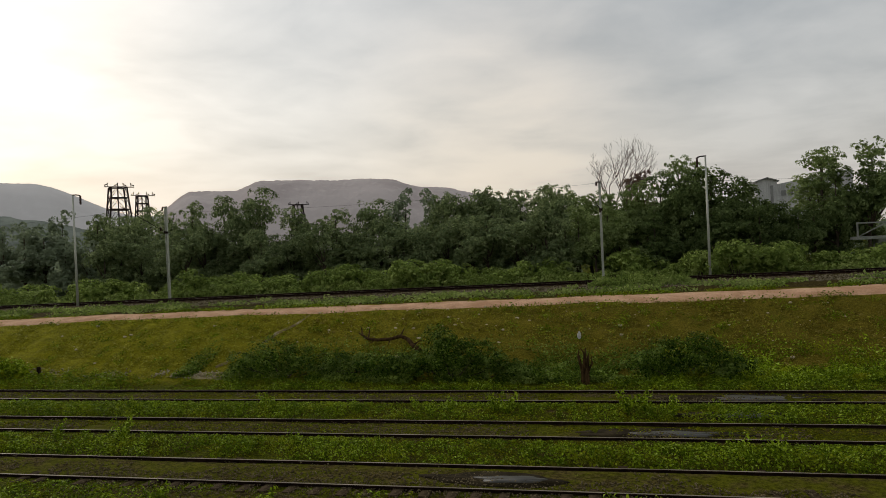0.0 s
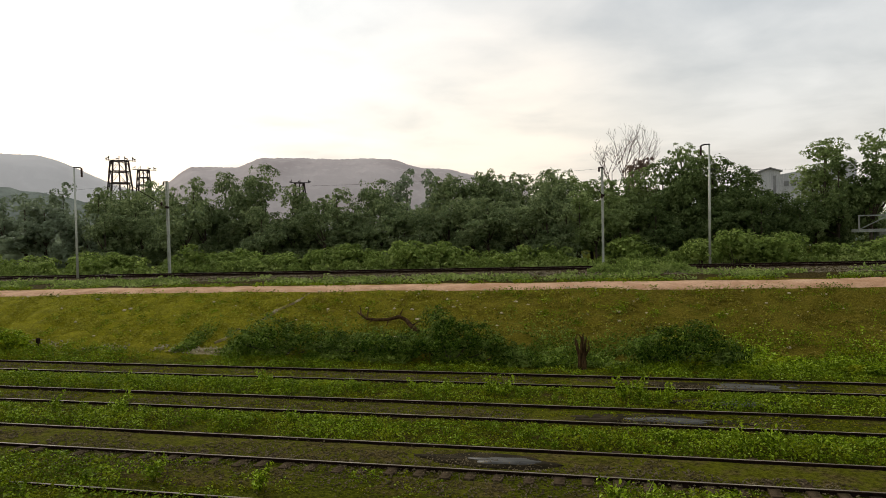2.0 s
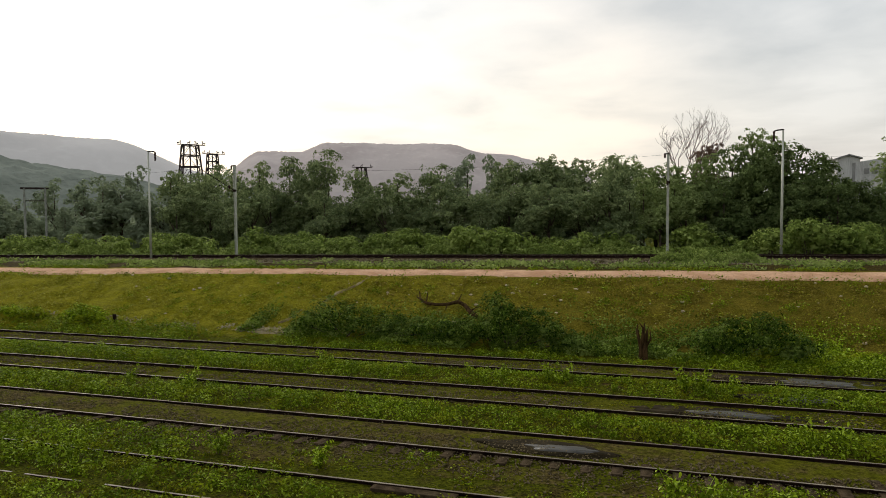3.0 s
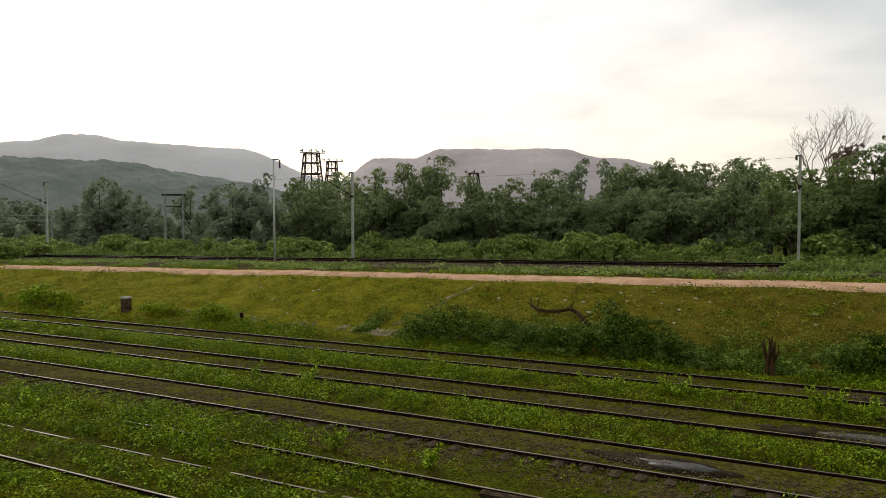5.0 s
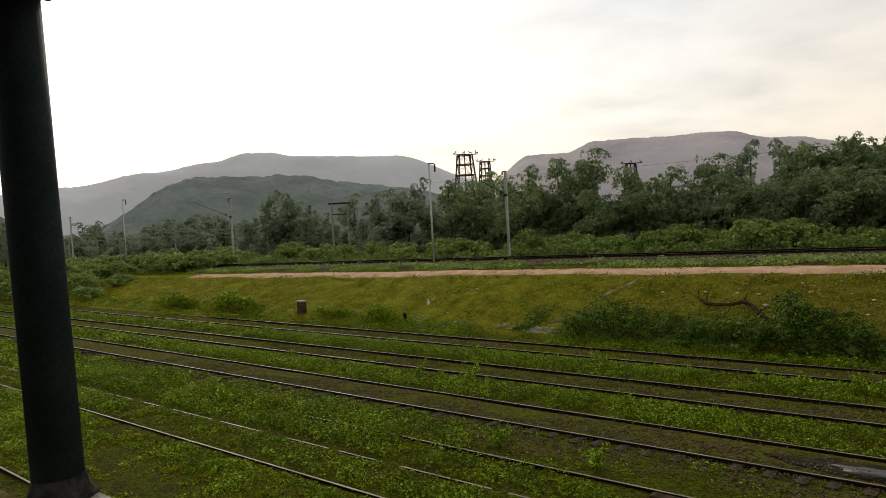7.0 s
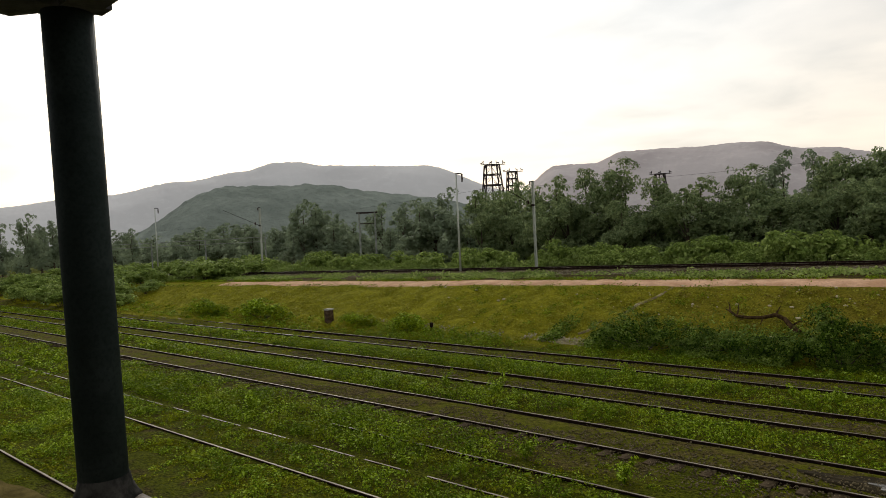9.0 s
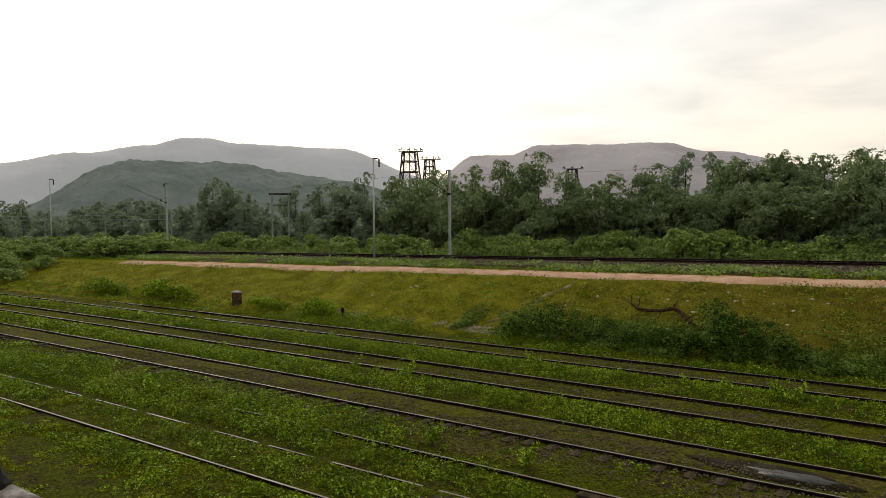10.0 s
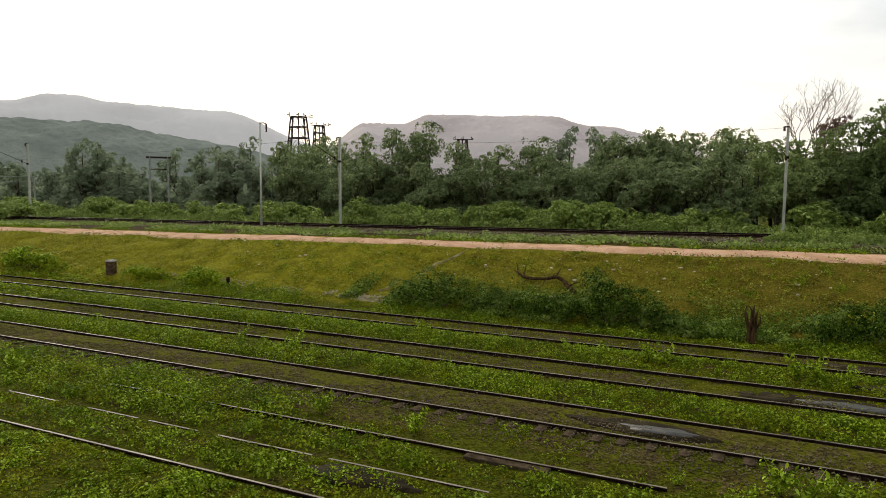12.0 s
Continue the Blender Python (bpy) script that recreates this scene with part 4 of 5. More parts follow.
small = empty("marker_peg", (-27.6, 29.5, float(land(-27.6, 29.5))), label="small dark peg beside the far track", category="post")
part("peg", box(-0.07, -0.07, -0.2, 0.07, 0.07, 0.5, 0.01), M_rail, small)


# ---- masts, wires, gantries ----
def insulator(bm, p, length=0.55):
    for k in range(6):
        z = p[2] - length * (k + 0.5) / 6
        add_tube(bm, [(p[0], p[1], z + length / 12), (p[0], p[1], z), (p[0], p[1], z - length / 12)], [0.055, 0.085, 0.055], 8)


def lamp_mast(x, y, top, arm):
    """A slim pole with a short arm on top and a hanging insulator; arm: metres along x."""
    z = float(land(x, y))
    t = empty("arm_mast", (x, y, z), label="slim grey steel mast with hanging insulator on its arm", category="mast", group="masts of the upper line")
    h = top - z
    part("pole", tube([(0, 0, -0.4), (0, 0, h * 0.5), (0, 0, h)], [0.095, 0.080, 0.060], 10), M_mast, t, smooth=True)
    part("arm", tube([(0.06 if arm < 0 else -0.06, 0, h + 0.03), (arm * 0.5, 0, h + 0.02), (arm * 0.85, 0, h - 0.02), (arm, 0, h - 0.08)], 0.045, 8), M_lattice, t)
    bm = bmesh.new()
    insulator(bm, (arm, 0, h - 0.06), 0.66)
    part("insulator", bm, M_insulator, t)
    return t


def bracket_mast(x, y, top, reach, up, label):
    """A girder mast with a slanting bracket; reach along x and up, in metres."""
    z = float(land(x, y))
    t = empty("line_mast", (x, y, z), label=label, category="mast", group="masts of the upper line")
    h = top - z
    bm = bmesh.new()
    add_box(bm, -0.085, -0.09, -0.4, -0.065, 0.09, h)
    add_box(bm, 0.065, -0.09, -0.4, 0.085, 0.09, h)
    add_box(bm, -0.065, -0.012, -0.4, 0.065, 0.012, h)
    part("mast", bm, M_mast, t)
    part("cap", box(-0.28, -0.05, h, 0.10, 0.05, h + 0.07), M_lattice, t)
    if reach:
        bm = bmesh.new()
        zb = h * 0.73
        add_tube(bm, [(0, -0.12, zb), (reach * 0.5, -1.36, zb + up * 0.5), (reach, -2.6, zb + up)], 0.026, 6)
        add_tube(bm, [(-0.1, -0.12, zb), (0.15, -0.12, zb - 0.02)], 0.09, 8)
        part("bracket", bm, M_lattice, t)
        for p, l in (((-0.22, -0.1, h), 0.25), ((reach * 0.12, -0.4, zb + up * 0.2), 0.3)):
            bm = bmesh.new()
            insulator(bm, p, l)
            part("insulator", bm, M_insulator, t)
    return t


def mast_at(az, y, el):
    x = -y * math.tan(radians(az))
    return x, y, H + math.hypot(x, y) * math.tan(radians(el))


x, y, top = mast_at(40.42, 44.5, 4.93)
lamp_mast(x, y, top, 0.65)
x, y, top = mast_at(-9.05, 49.9, 6.05)
lamp_mast(x, y, top, -0.55)
x, y, top = mast_at(64.45, 44.0, 3.04)
lamp_mast(x, y, top, 0.95)
x, y, top = mast_at(34.1, 47.4, 3.95)
bracket_mast(x, y, top, -2.0, 2.0, "grey steel line mast with a slanting bracket")
x, y, top = mast_at(-0.9, 50.2, 4.6)
bracket_mast(x, y, top, -0.35, 0.35, "pale grey line mast standing in the shrubs")
x, y, top = mast_at(56.62, 45.5, 2.82)
bracket_mast(x, y, top, -3.6, 2.0, "grey steel line mast with a long thin bracket")
x, y, top = mast_at(68.0, 44.0, 1.9)
bracket_mast(x, y, top, 0, 0, "far grey line mast in hazy scrub")


def lattice_tower(az, dist, el, width, name, label, levels, arms):
    """Four leaning legs with rings and cross braces, and insulators on its top."""
    x, y = -dist * math.sin(radians(az)), dist * math.cos(radians(az))
    z = float(land(x, y))
    h = H + dist * math.tan(radians(el)) - z
    t = empty(name, (x, y, z), label=label, category="pylon")
    t.rotation_euler = (0, 0, radians(az + 12))
    half = lambda zz: width / 2 * (1 + 1.35 * (1 - zz / h))
    part("mast", tube([(0, 0, -0.3), (0, 0, h)], 0.09, 6), M_lattice, t)
    for sx in (-1, 1):
        for sy in (-1, 1):
            part("leg", tube([(sx * half(0), sy * half(0), -0.3), (sx * half(h), sy * half(h), h)], 0.11, 5), M_lattice, t)
    sides = ((-1, -1, 1, -1), (1, -1, 1, 1), (1, 1, -1, 1), (-1, 1, -1, -1))
    zs = [h * f for f in levels]
    for zz in zs:
        w = half(zz)
        for sx, sy, ex, ey in sides:
            part("tie", tube([(sx * w, sy * w, zz), (ex * w, ey * w, zz)], 0.09, 5), M_lattice, t)
    for a, b in zip(zs, zs[1:]):
        wa, wb = half(a), half(b)
        for sx, sy, ex, ey in sides:
            part("brace", tube([(sx * wa, sy * wa, a), ((sx + ex) / 2 * wb, (sy + ey) / 2 * wb, b), (ex * wa, ey * wa, a)], 0.06, 4), M_lattice, t)
    for ax in arms:
        out = 0.4 if ax > 0 else -0.4
        part("insulator", tube([(ax + out, -width / 2, h + 0.2), (ax, -width / 2, h + 0.33), (ax, -width / 2, h + 0.55)], [0.09, 0.06, 0.09], 6), M_lattice, t)
        part("stub", tube([(ax, -width / 2, h - 0.02), (ax, -width / 2, h + 0.34)], 0.05, 5), M_lattice, t)
    part("crossarm", tube([(min(arms) - 0.4, -width / 2, h), (max(arms) + 0.4, -width / 2, h)], 0.07, 5), M_lattice, t)


lattice_tower(37.4, 105, 5.50, 1.95, "lattice_tower", "dark rusty lattice tower rising behind the trees", (0.2, 0.4, 0.62, 0.79, 0.90, 1.0), (-1.5, -0.2, 0.5, 1.5))
lattice_tower(35.75, 125, 4.85, 1.5, "lattice_tower", "slim dark lattice tower with side insulators", (0.3, 0.5, 0.66, 0.76, 0.84, 0.92, 1.0), (-1.4, -0.6, 0.6, 1.5))
lattice_tower(24.0, 135, 3.9, 1.6, "lattice_tower", "low dark crossarm tower above the tree belt", (0.5, 0.75, 1.0), (-1.6, 0.0, 1.6))


def pole_frame(az, dist, el):
    """Two poles with a crossbeam: a transformer stand."""
    x, y = -dist * math.sin(radians(az)), dist * math.cos(radians(az))
    z = float(land(x, y))
    h = H + dist * math.tan(radians(el)) - z
    t = empty("pole_stand", (x, y, z), label="two-pole grey line stand among hazy trees", category="utility stand")
    t.rotation_euler = (0, 0, radians(az))
    for sx in (-0.95, 0.95):
        part("pole", tube([(sx, 0, -0.3), (sx, 0, h)], [0.13, 0.10], 8), M_truss, t)
    part("crossbeam", box(-1.3, -0.08, h - 0.15, 1.3, 0.08, h + 0.05), M_lattice, t)
    part("lower_beam", box(-1.0, -0.06, h * 0.80, 1.0, 0.06, h * 0.80 + 0.1), M_lattice, t)


pole_frame(48.0, 84, 2.1)


def wire(points, name="overhead_wire", sag=0.5, label="thin overhead wire strung between masts"):
    a, b = Vector(points[0]), Vector(points[1])
    pts = [a.lerp(b, k / 12) - Vector((0, 0, sag * 4 * (k / 12) * (1 - k / 12))) for k in range(13)]
    tagged(part(name, tube(pts, 0.009, 4), M_wire), label, "wire", "overhead wires")


wire(((-110, 41.0, 8.6), (-34.5, 45.0, 9.5)), sag=0.9)
wire(((-34.5, 45.0, 9.5), (0.6, 47.6, 9.7)), sag=0.5)
wire(((0.6, 47.6, 9.7), (60, 50.2, 10.4)), sag=0.9)


def pipe_rack():
    """A long low rack of two pale pipes on posts, across the hazy plain."""
    a, b = Vector((-78.0, 52.0, 0)), Vector((-110.0, 44.0, 0))
    t = empty("pipe_rack", (a.x, a.y, float(land(a.x, a.y))), label="long pale pipe rack crossing the hazy plain", category="pipe rack")
    o = Vector(t.location)
    for z in (H + 0.15, H + 0.75):
        part("pipe", tube([a - o + Vector((0, 0, z)), b - o + Vector((0, 0, z))], 0.045, 6), M_truss, t)
    for k in range(4):
        p = a.lerp(b, k / 3)
        part("post", box(p.x - o.x - 0.07, p.y - o.y - 0.07, float(land(p.x, p.y)) - o.z - 0.3, p.x - o.x + 0.07, p.y - o.y + 0.07, H + 0.8 - o.z), M_truss, t)


pipe_rack()


# ---- works building and bridge in the distance ----
def works_building():
    d = 165.0
    at = lambda az: (-d * math.tan(radians(az)), d)
    x0, _ = at(-12.6)
    x1, _ = at(-14.0)
    x2 = at(-19.0)[0]
    z = 0.9
    t = empty("works_building", (x0, d, z), label="grey clad industrial building with a gabled tower", category="building")
    h = H + d / math.cos(radians(12.5)) * math.tan(radians(4.0)) - z
    w = x1 - x0
    bm = bmesh.new()
    v = [bm.verts.new(p) for p in ((0, 0, -0.5), (w, 0, -0.5), (w, 0, h - 0.7), (w * 0.5, 0, h), (0, 0, h - 0.7), (0, 9, -0.5), (w, 9, -0.5), (w, 9, h - 0.7), (w * 0.5, 9, h), (0, 9, h - 0.7))]
    for f in ((0, 1, 2, 3, 4), (9, 8, 7, 6, 5), (0, 5, 6, 1), (1, 6, 7, 2), (0, 4, 9, 5), (2, 7, 8, 3), (3, 8, 9, 4)):
        bm.faces.new([v[i] for i in f])
    part("tower", bm, M_shed, t)
    bm = bmesh.new()
    for sx in (-1, 1):
        p = [(w * 0.5, -0.5, h + 0.05), (w * 0.5 + sx * (w * 0.5 + 0.4), -0.5, h - 0.78)]
        q = [(a, 9.5, c) for a, _, c in p]
        vs = [bm.verts.new(c) for c in (p[0], p[1], q[1], q[0])]
        up = [bm.verts.new((c.co.x, c.co.y, c.co.z + 0.25)) for c in vs]
        bm.faces.new(up)
        bm.faces.new(vs[::-1])
        for i in range(4):
            bm.faces.new((vs[i], vs[(i + 1) % 4], up[(i + 1) % 4], up[i]))
    part("roof", bm, M_shed_dark, t)
    W = x2 - x1
    hh = h - 1.35
    bm = bmesh.new()
    v = [bm.verts.new(p) for p in ((w, 1, -0.5), (w + W, 1, -0.5), (w + W, 1, hh + 2.6), (w, 1, hh), (w, 16, -0.5), (w + W, 16, -0.5), (w + W, 16, hh + 2.6), (w, 16, hh))]
    for f in ((0, 1, 2, 3), (7, 6, 5, 4), (3, 2, 6, 7), (0, 3, 7, 4), (1, 5, 6, 2)):
        bm.faces.new([v[i] for i in f])
    part("hall", bm, M_shed, t, "pale grey clad hall beside the tower")
    for k in range(7):
        part("window", box(w + 1.0 + k * 1.5, 0.9, hh - 2.6, w + 2.0 + k * 1.5, 0.98, hh - 1.4), M_shed_dark, t)
    part("louvre", box(w * 0.66, -0.08, h - 6.0, w * 0.80, -0.02, h - 1.6), M_shed_dark, t, "dark vertical louvre strip")


works_building()


def truss_bridge():
    x0, x1, y, z = 19.6, 40.0, 57.6, 5.2
    t = empty("truss_bridge", (x0, y, 0), label="pale steel truss gantry behind the shrubs", category="bridge")
    L_ = x1 - x0
    part("deck", box(0, -0.7, z - 0.22, L_, 0.7, z), M_truss, t)
    part("top_chord", box(0, -0.75, z + 0.98, L_, -0.6, z + 1.08), M_truss, t)
    for k in range(11):
        part("upright", box(k * 2.0, -0.74, z, k * 2.0 + 0.10, -0.62, z + 0.98), M_truss, t)
        part("diagonal", tube([(k * 2.0 + 0.1, -0.68, z), (k * 2.0 + 2.0, -0.68, z + 0.98)], 0.045, 5), M_truss, t)
    for k in (1.5, 9.0, 17.0):
        part("pier", box(k, -0.5, float(land(x0 + k, y)) - 0.3, k + 0.5, 0.5, z - 0.22), M_truss, t)


truss_bridge()


# ---- hills ----
def hill(name, dist, az0, az1, height, depth, material_, label, seed, steps=160, rows=26, crowns=0.0):
    """A ridge seen across the plain; height(az) is the ridge above the plain in metres."""
    az = np.linspace(az0, az1, steps)
    f = np.linspace(0, 1, rows)
    hs = np.array([height(a) for a in az]) * np.clip(np.minimum(az - az0, az1 - az) / (0.04 * (az1 - az0)), 0, 1) ** 0.7
    A, F = np.meshgrid(np.radians(az), f)
    rise = np.where(F < 0.5, np.sin(F * math.pi) ** 0.8, np.sin(F * math.pi) ** 1.1)
    R = dist + depth * (F - 0.5)
    X, Y = -R * np.sin(A), R * np.cos(A)
    Z = hs[None] * rise
    Z *= 1 + 0.06 * (soft_noise(X, Y, depth * 0.10, seed) - 0.5) * np.sin(F * math.pi * 2)
    Z += hs[None] * 0.010 * (soft_noise(X, Y, depth * 0.02, seed + 1) - 0.5)
    Z += crowns * rise * (0.5 * soft_noise(X, Y, 6.5, seed + 2) + 0.5 * soft_noise(X, Y, 3.2, seed + 3)) * np.clip(hs[None] / 8, 0, 1)
    idx = np.arange(steps * rows).reshape(rows, steps)
    faces = np.stack([idx[:-1, :-1], idx[1:, :-1], idx[1:, 1:], idx[:-1, 1:]], -1).reshape(-1, 4)
    ob = link(name, quick_mesh(name, np.stack([X, Y, Z - 1], -1).reshape(-1, 3), faces, True), material_)
    return tagged(ob, label, "hill", kind="structure")


def ease(a, b, v):
    t = min(1.0, max(0.0, (v - a) / (b - a)))
    return t * t * (3 - 2 * t)


def rise_of(el, dist):
    return dist * math.tan(radians(el)) + H + 1


def mesa(az):
    el = 3.4 * (1 - ease(33.8, 36.5, az)) + 1.6 * (1 - ease(32.0, 35.0, az)) + 0.75 * (1 - ease(26.8, 29.0, az)) - 0.09 * max(0.0, 24 - az) * (az < 24) * 0.2
    el -= 0.75 * (1 - ease(13.6, 16.6, az)) + 1.2 * (1 - ease(6.0, 13.0, az))
    return rise_of(el, 950)


def far_hill(az):
    el = 3.2 + 2.5 * ease(35.5, 43.5, az) + 0.25 * ease(44.0, 51.0, az) + 0.3 * ease(51.5, 53.5, az) - 0.6 * ease(55.0, 58.0, az) - 0.75 * ease(58.0, 62.5, az) - 0.9 * ease(62.5, 68.0, az) - 0.8 * ease(68.0, 76.0, az)
    return rise_of(el, 1500)


def wood_hill(az):
    el = 4.25 * (1 - ease(59.0, 68.5, az)) - 1.1 * (1 - ease(44.0, 53.0, az)) - 1.6 * (1 - ease(36.0, 45.5, az))
    return rise_of(el, 420)


hill("mesa_hill", 950, 4.0, 40.0, mesa, 420, M_rock_hill, "flat-topped mauve-grey rock hill with haze in its colour", 91, 480, 70, 2.4)
hill("far_hill", 1500, 30.0, 86.0, far_hill, 600, M_far_hill, "long distant hill paled by haze in its colour", 93, 480, 60, 2.4)
hill("wooded_hill", 420, 30.0, 72.0, wood_hill, 170, M_wood_hill, "low wooded green hill with thin mist painted into its colour", 95, 620, 150, 3.2)

# ---- weeds and grass ----
rails_y = np.array([y + s for y in TRACKS for s in (-0.87, 0.87)])


def tufts(name, cx, cy, cz, radius, height, per, size, seed, sets):
    """Small rounded plants: leaves over a dome at each centre. sets: (chosen centres, material, label, category)."""
    g = np.random.default_rng(seed)
    for chosen, mat, what, category in sets:
        k = np.repeat(np.flatnonzero(chosen), per)
        u = ball(g, len(k))
        u[:, 2] = np.abs(u[:, 2])
        reach = g.uniform(0.55, 1.15, len(k))
        p = np.stack([cx[k] + u[:, 0] * radius[k] * reach, cy[k] + u[:, 1] * radius[k] * reach, cz[k] + u[:, 2] * height[k] * reach], -1)
        nor = u + np.array([0, 0, 0.35])
        v, f = leaf_arrays(g, p, nor, (size[k] * g.uniform(0.8, 1.2, len(k)))[:, None], 0.6, 0.0, 0.4)
        tagged(link(name, quick_mesh(name, v, f), mat), what, category, kind="stuff")


def weed_field(name, n, x0, x1, y0, y1, size, tall, seed, cover, label, per=14):
    """Low weeds in small rounded tufts; thin between the rails, lush between the tracks."""
    g = np.random.default_rng(seed)
    x, y = g.uniform(x0, x1, n), g.uniform(y0, y1, n)
    off = np.min(np.abs(y[:, None] - np.array(TRACKS)[None]), 1)
    patch = 0.45 * soft_noise(x, y, 2.6, 61) + 0.30 * soft_noise(x, y, 0.8, 62) + 0.25 * soft_noise(x, y, 0.4, 63)
    need = np.where(off < 1.0, cover + np.where(np.abs(y - TRACKS[2]) < 1.0, 0.20, 0.10), cover) + 0.05 * np.clip((x + 12) / 12, 0, 1)
    need = np.where((y > 10.2) & (y < 12.4), cover + 0.06, need)
    need = np.where(y < 6.3, 0.62, need)
    ridge = np.exp(-((y - 19.5) / 1.1) ** 2) + np.exp(-((y - 24.1) / 1.1) ** 2)      # lusher strips between the tracks
    need = need - 0.07 * ridge
    need = np.where((np.abs(y - (TRACKS[2] - 1.5)) < 0.75) & (x > -25), cover + 0.20, need)
    need = np.where((y > 13.4) & (y < 16.2) & (x > -11) & (x < -0.5), np.maximum(need, 0.54), need)
    lines = np.append(rails_y, (10.43, 12.17, 6.27))
    keep = (patch > need) & (np.min(np.abs(y[:, None] - lines[None]), 1) > 0.17)
    x, y, patch, need, ridge, off = x[keep], y[keep], patch[keep], need[keep], ridge[keep], off[keep]
    lush = np.clip((patch - need) * 3.0, 0.05, 1)
    green = g.random(len(x)) < 0.10 + 1.1 * lush * (off > 0.9)
    behind = lines[None] - y[:, None]       # weeds stay low before a rail
    room = 0.045 + 0.22 * np.min(np.where(behind > -0.05, np.maximum(behind, 0), 9.0), 1)
    big = g.uniform(0.6, 1.3, len(x))
    h = np.minimum(np.where(off < 0.85, 0.05, tall * (0.18 + 1.0 * lush ** 1.6) * (1 + 0.6 * ridge) * np.where(green, 1.0, 0.55)) * big, room)
    r = np.where(off < 0.85, 0.07, 0.07 + 0.06 * lush) * big * (size / 0.06) ** 0.7
    tufts(name, x, y, land(x, y) - 0.01, r, h, per, size * (0.75 + 0.45 * lush), seed + 1,
          ((green, M_grass, label, "weeds"), (~green, M_moss, "short yellowish grass and moss of the yard", "weeds")))


weed_field("yard_weeds", 56000, -34, 14, 9.0, 29.8, 0.068, 0.32, 401, 0.22, "low bright green weeds between the tracks", 9)
weed_field("yard_weeds", 17000, -95, -34, 4.0, 30.0, 0.115, 0.26, 403, 0.26, "low green weeds in the far yard", 12)
weed_field("yard_weeds", 10000, -34, -5, 5.5, 10.3, 0.060, 0.22, 405, 0.30, "lush low weeds near the shelter", 11)
g = np.random.default_rng(411)
n = 13500
x, y = g.uniform(-75, 20, n), g.uniform(30.4, 37.4, n)
keep = soft_noise(x, y, 0.9, 64) > 0.22 + 0.18 * np.clip((x + 14) / 12, 0, 1) * soft_noise(x, y, 2.2, 68)
x, y = x[keep], y[keep]
big = g.uniform(0.5, 1.35, len(x))
dry = g.random(len(x)) < 0.85 * np.clip((x + 22 + 14 * (soft_noise(x, y, 5.0, 69) - 0.5)) / 22, 0, 1)
tufts("bank_grass", x, y + SKEW * x, land(x, y + SKEW * x) - 0.02, 0.15 * big, 0.13 * big, 11, 0.085 * (0.7 + 0.3 * big), 412,
      ((~dry, M_bank_grass, "short olive-green grass tufts on the embankment slope", "grass"), (dry, M_bank_dry, "short brownish grass tufts on the embankment slope", "grass")))
n = 85000              # greener growth at the foot of the bank
x = g.uniform(-20, 16, n)
y = 29.0 + np.abs(g.normal(0, 1.7, n))
keep = soft_noise(x, y, 1.5, 66) > 0.45 - 0.25 * (x > 3) - 0.18 * ((x > -13) & (x < 3))
x, y = x[keep], y[keep]
creep = x < 2.6 + 1.5 * (soft_noise(x, y, 1.0, 70) - 0.5)
z = land(x, y) + 0.3 * g.random(len(x)) ** 1.5
for sel, mat, what in ((creep, M_creeper, "dark green creepers sprawling over the bank foot"), (~creep, M_grass, "bright green weeds climbing the bank foot")):
    leaf_stuff("bank_weeds", x[sel], y[sel], z[sel], g.uniform(0.07, 0.13, len(x))[sel], 0.8, mat, 413, what, "weeds", 0.6, 0.35)


g = np.random.default_rng(421)
n = 26000              # ragged green margins of the path
x = g.uniform(-75, 30, n)
front = g.random(n) < 0.22
y = np.where(front, 37.3, 39.55) + g.normal(0, 0.32, n)
keep = soft_noise(x, y, 1.3, 67) + 0.25 * (x < -52) > 0.5
x, y = x[keep], y[keep]
leaf_stuff("path_weeds", x, y + SKEW * x, land(x, y + SKEW * x) + 0.05 + 0.13 * g.random(len(x)) ** 1.5, g.uniform(0.06, 0.14, len(x)), 0.5, M_grass, 422, "ragged weeds along the edges of the path", "weeds")


g = np.random.default_rng(431)
cx_, cy_ = g.uniform(-30, 14, 130), g.uniform(31.0, 37.5, 130)     # scattered green tufts on the slope
pick = g.integers(0, 130, 130 * 70)
x, y = cx_[pick] + g.normal(0, 0.22, len(pick)), cy_[pick] + g.normal(0, 0.18, len(pick))
leaf_stuff("bank_tufts", x, y + SKEW * x, land(x, y + SKEW * x) + 0.02 + 0.16 * g.random(len(x)), g.uniform(0.05, 0.12, len(x)), 0.4, M_grass, 432, "small green tufts scattered over the bank", "grass")


def weed_plant(seed):
    g = np.random.default_rng(seed)
    r = random.Random(seed)
    t = empty("weed_plant", label="taller broadleaf weed standing in the yard", category="plant", group="weeds in the yard")
    bm = bmesh.new()
    cs, ns = [], []
    for k in range(7):
        a = r.uniform(0, 6.28)
        d, h = r.uniform(0.05, 0.3), r.uniform(0.3, 0.65)
        add_tube(bm, [(0, 0, -0.05), (d * 0.5 * math.cos(a), d * 0.5 * math.sin(a), h * 0.6), (d * math.cos(a), d * math.sin(a), h)], [0.012, 0.009, 0.004], 4)
        for j in range(24):
            f = 0.25 + 0.75 * j / 23
            b = r.uniform(0, 6.28)
            cs.append((d * f * math.cos(a) + 0.09 * math.cos(b), d * f * math.sin(a) + 0.09 * math.sin(b), h * f))
            ns.append((math.cos(b) * 0.5, math.sin(b) * 0.5, 0.8))
    part("stem", bm, M_grass, t)
    v, f = leaf_arrays(g, np.array(cs), np.array(ns), 0.095, 0.5)
    link("foliage", quick_mesh("foliage", v, f), M_grass, t)
    return t


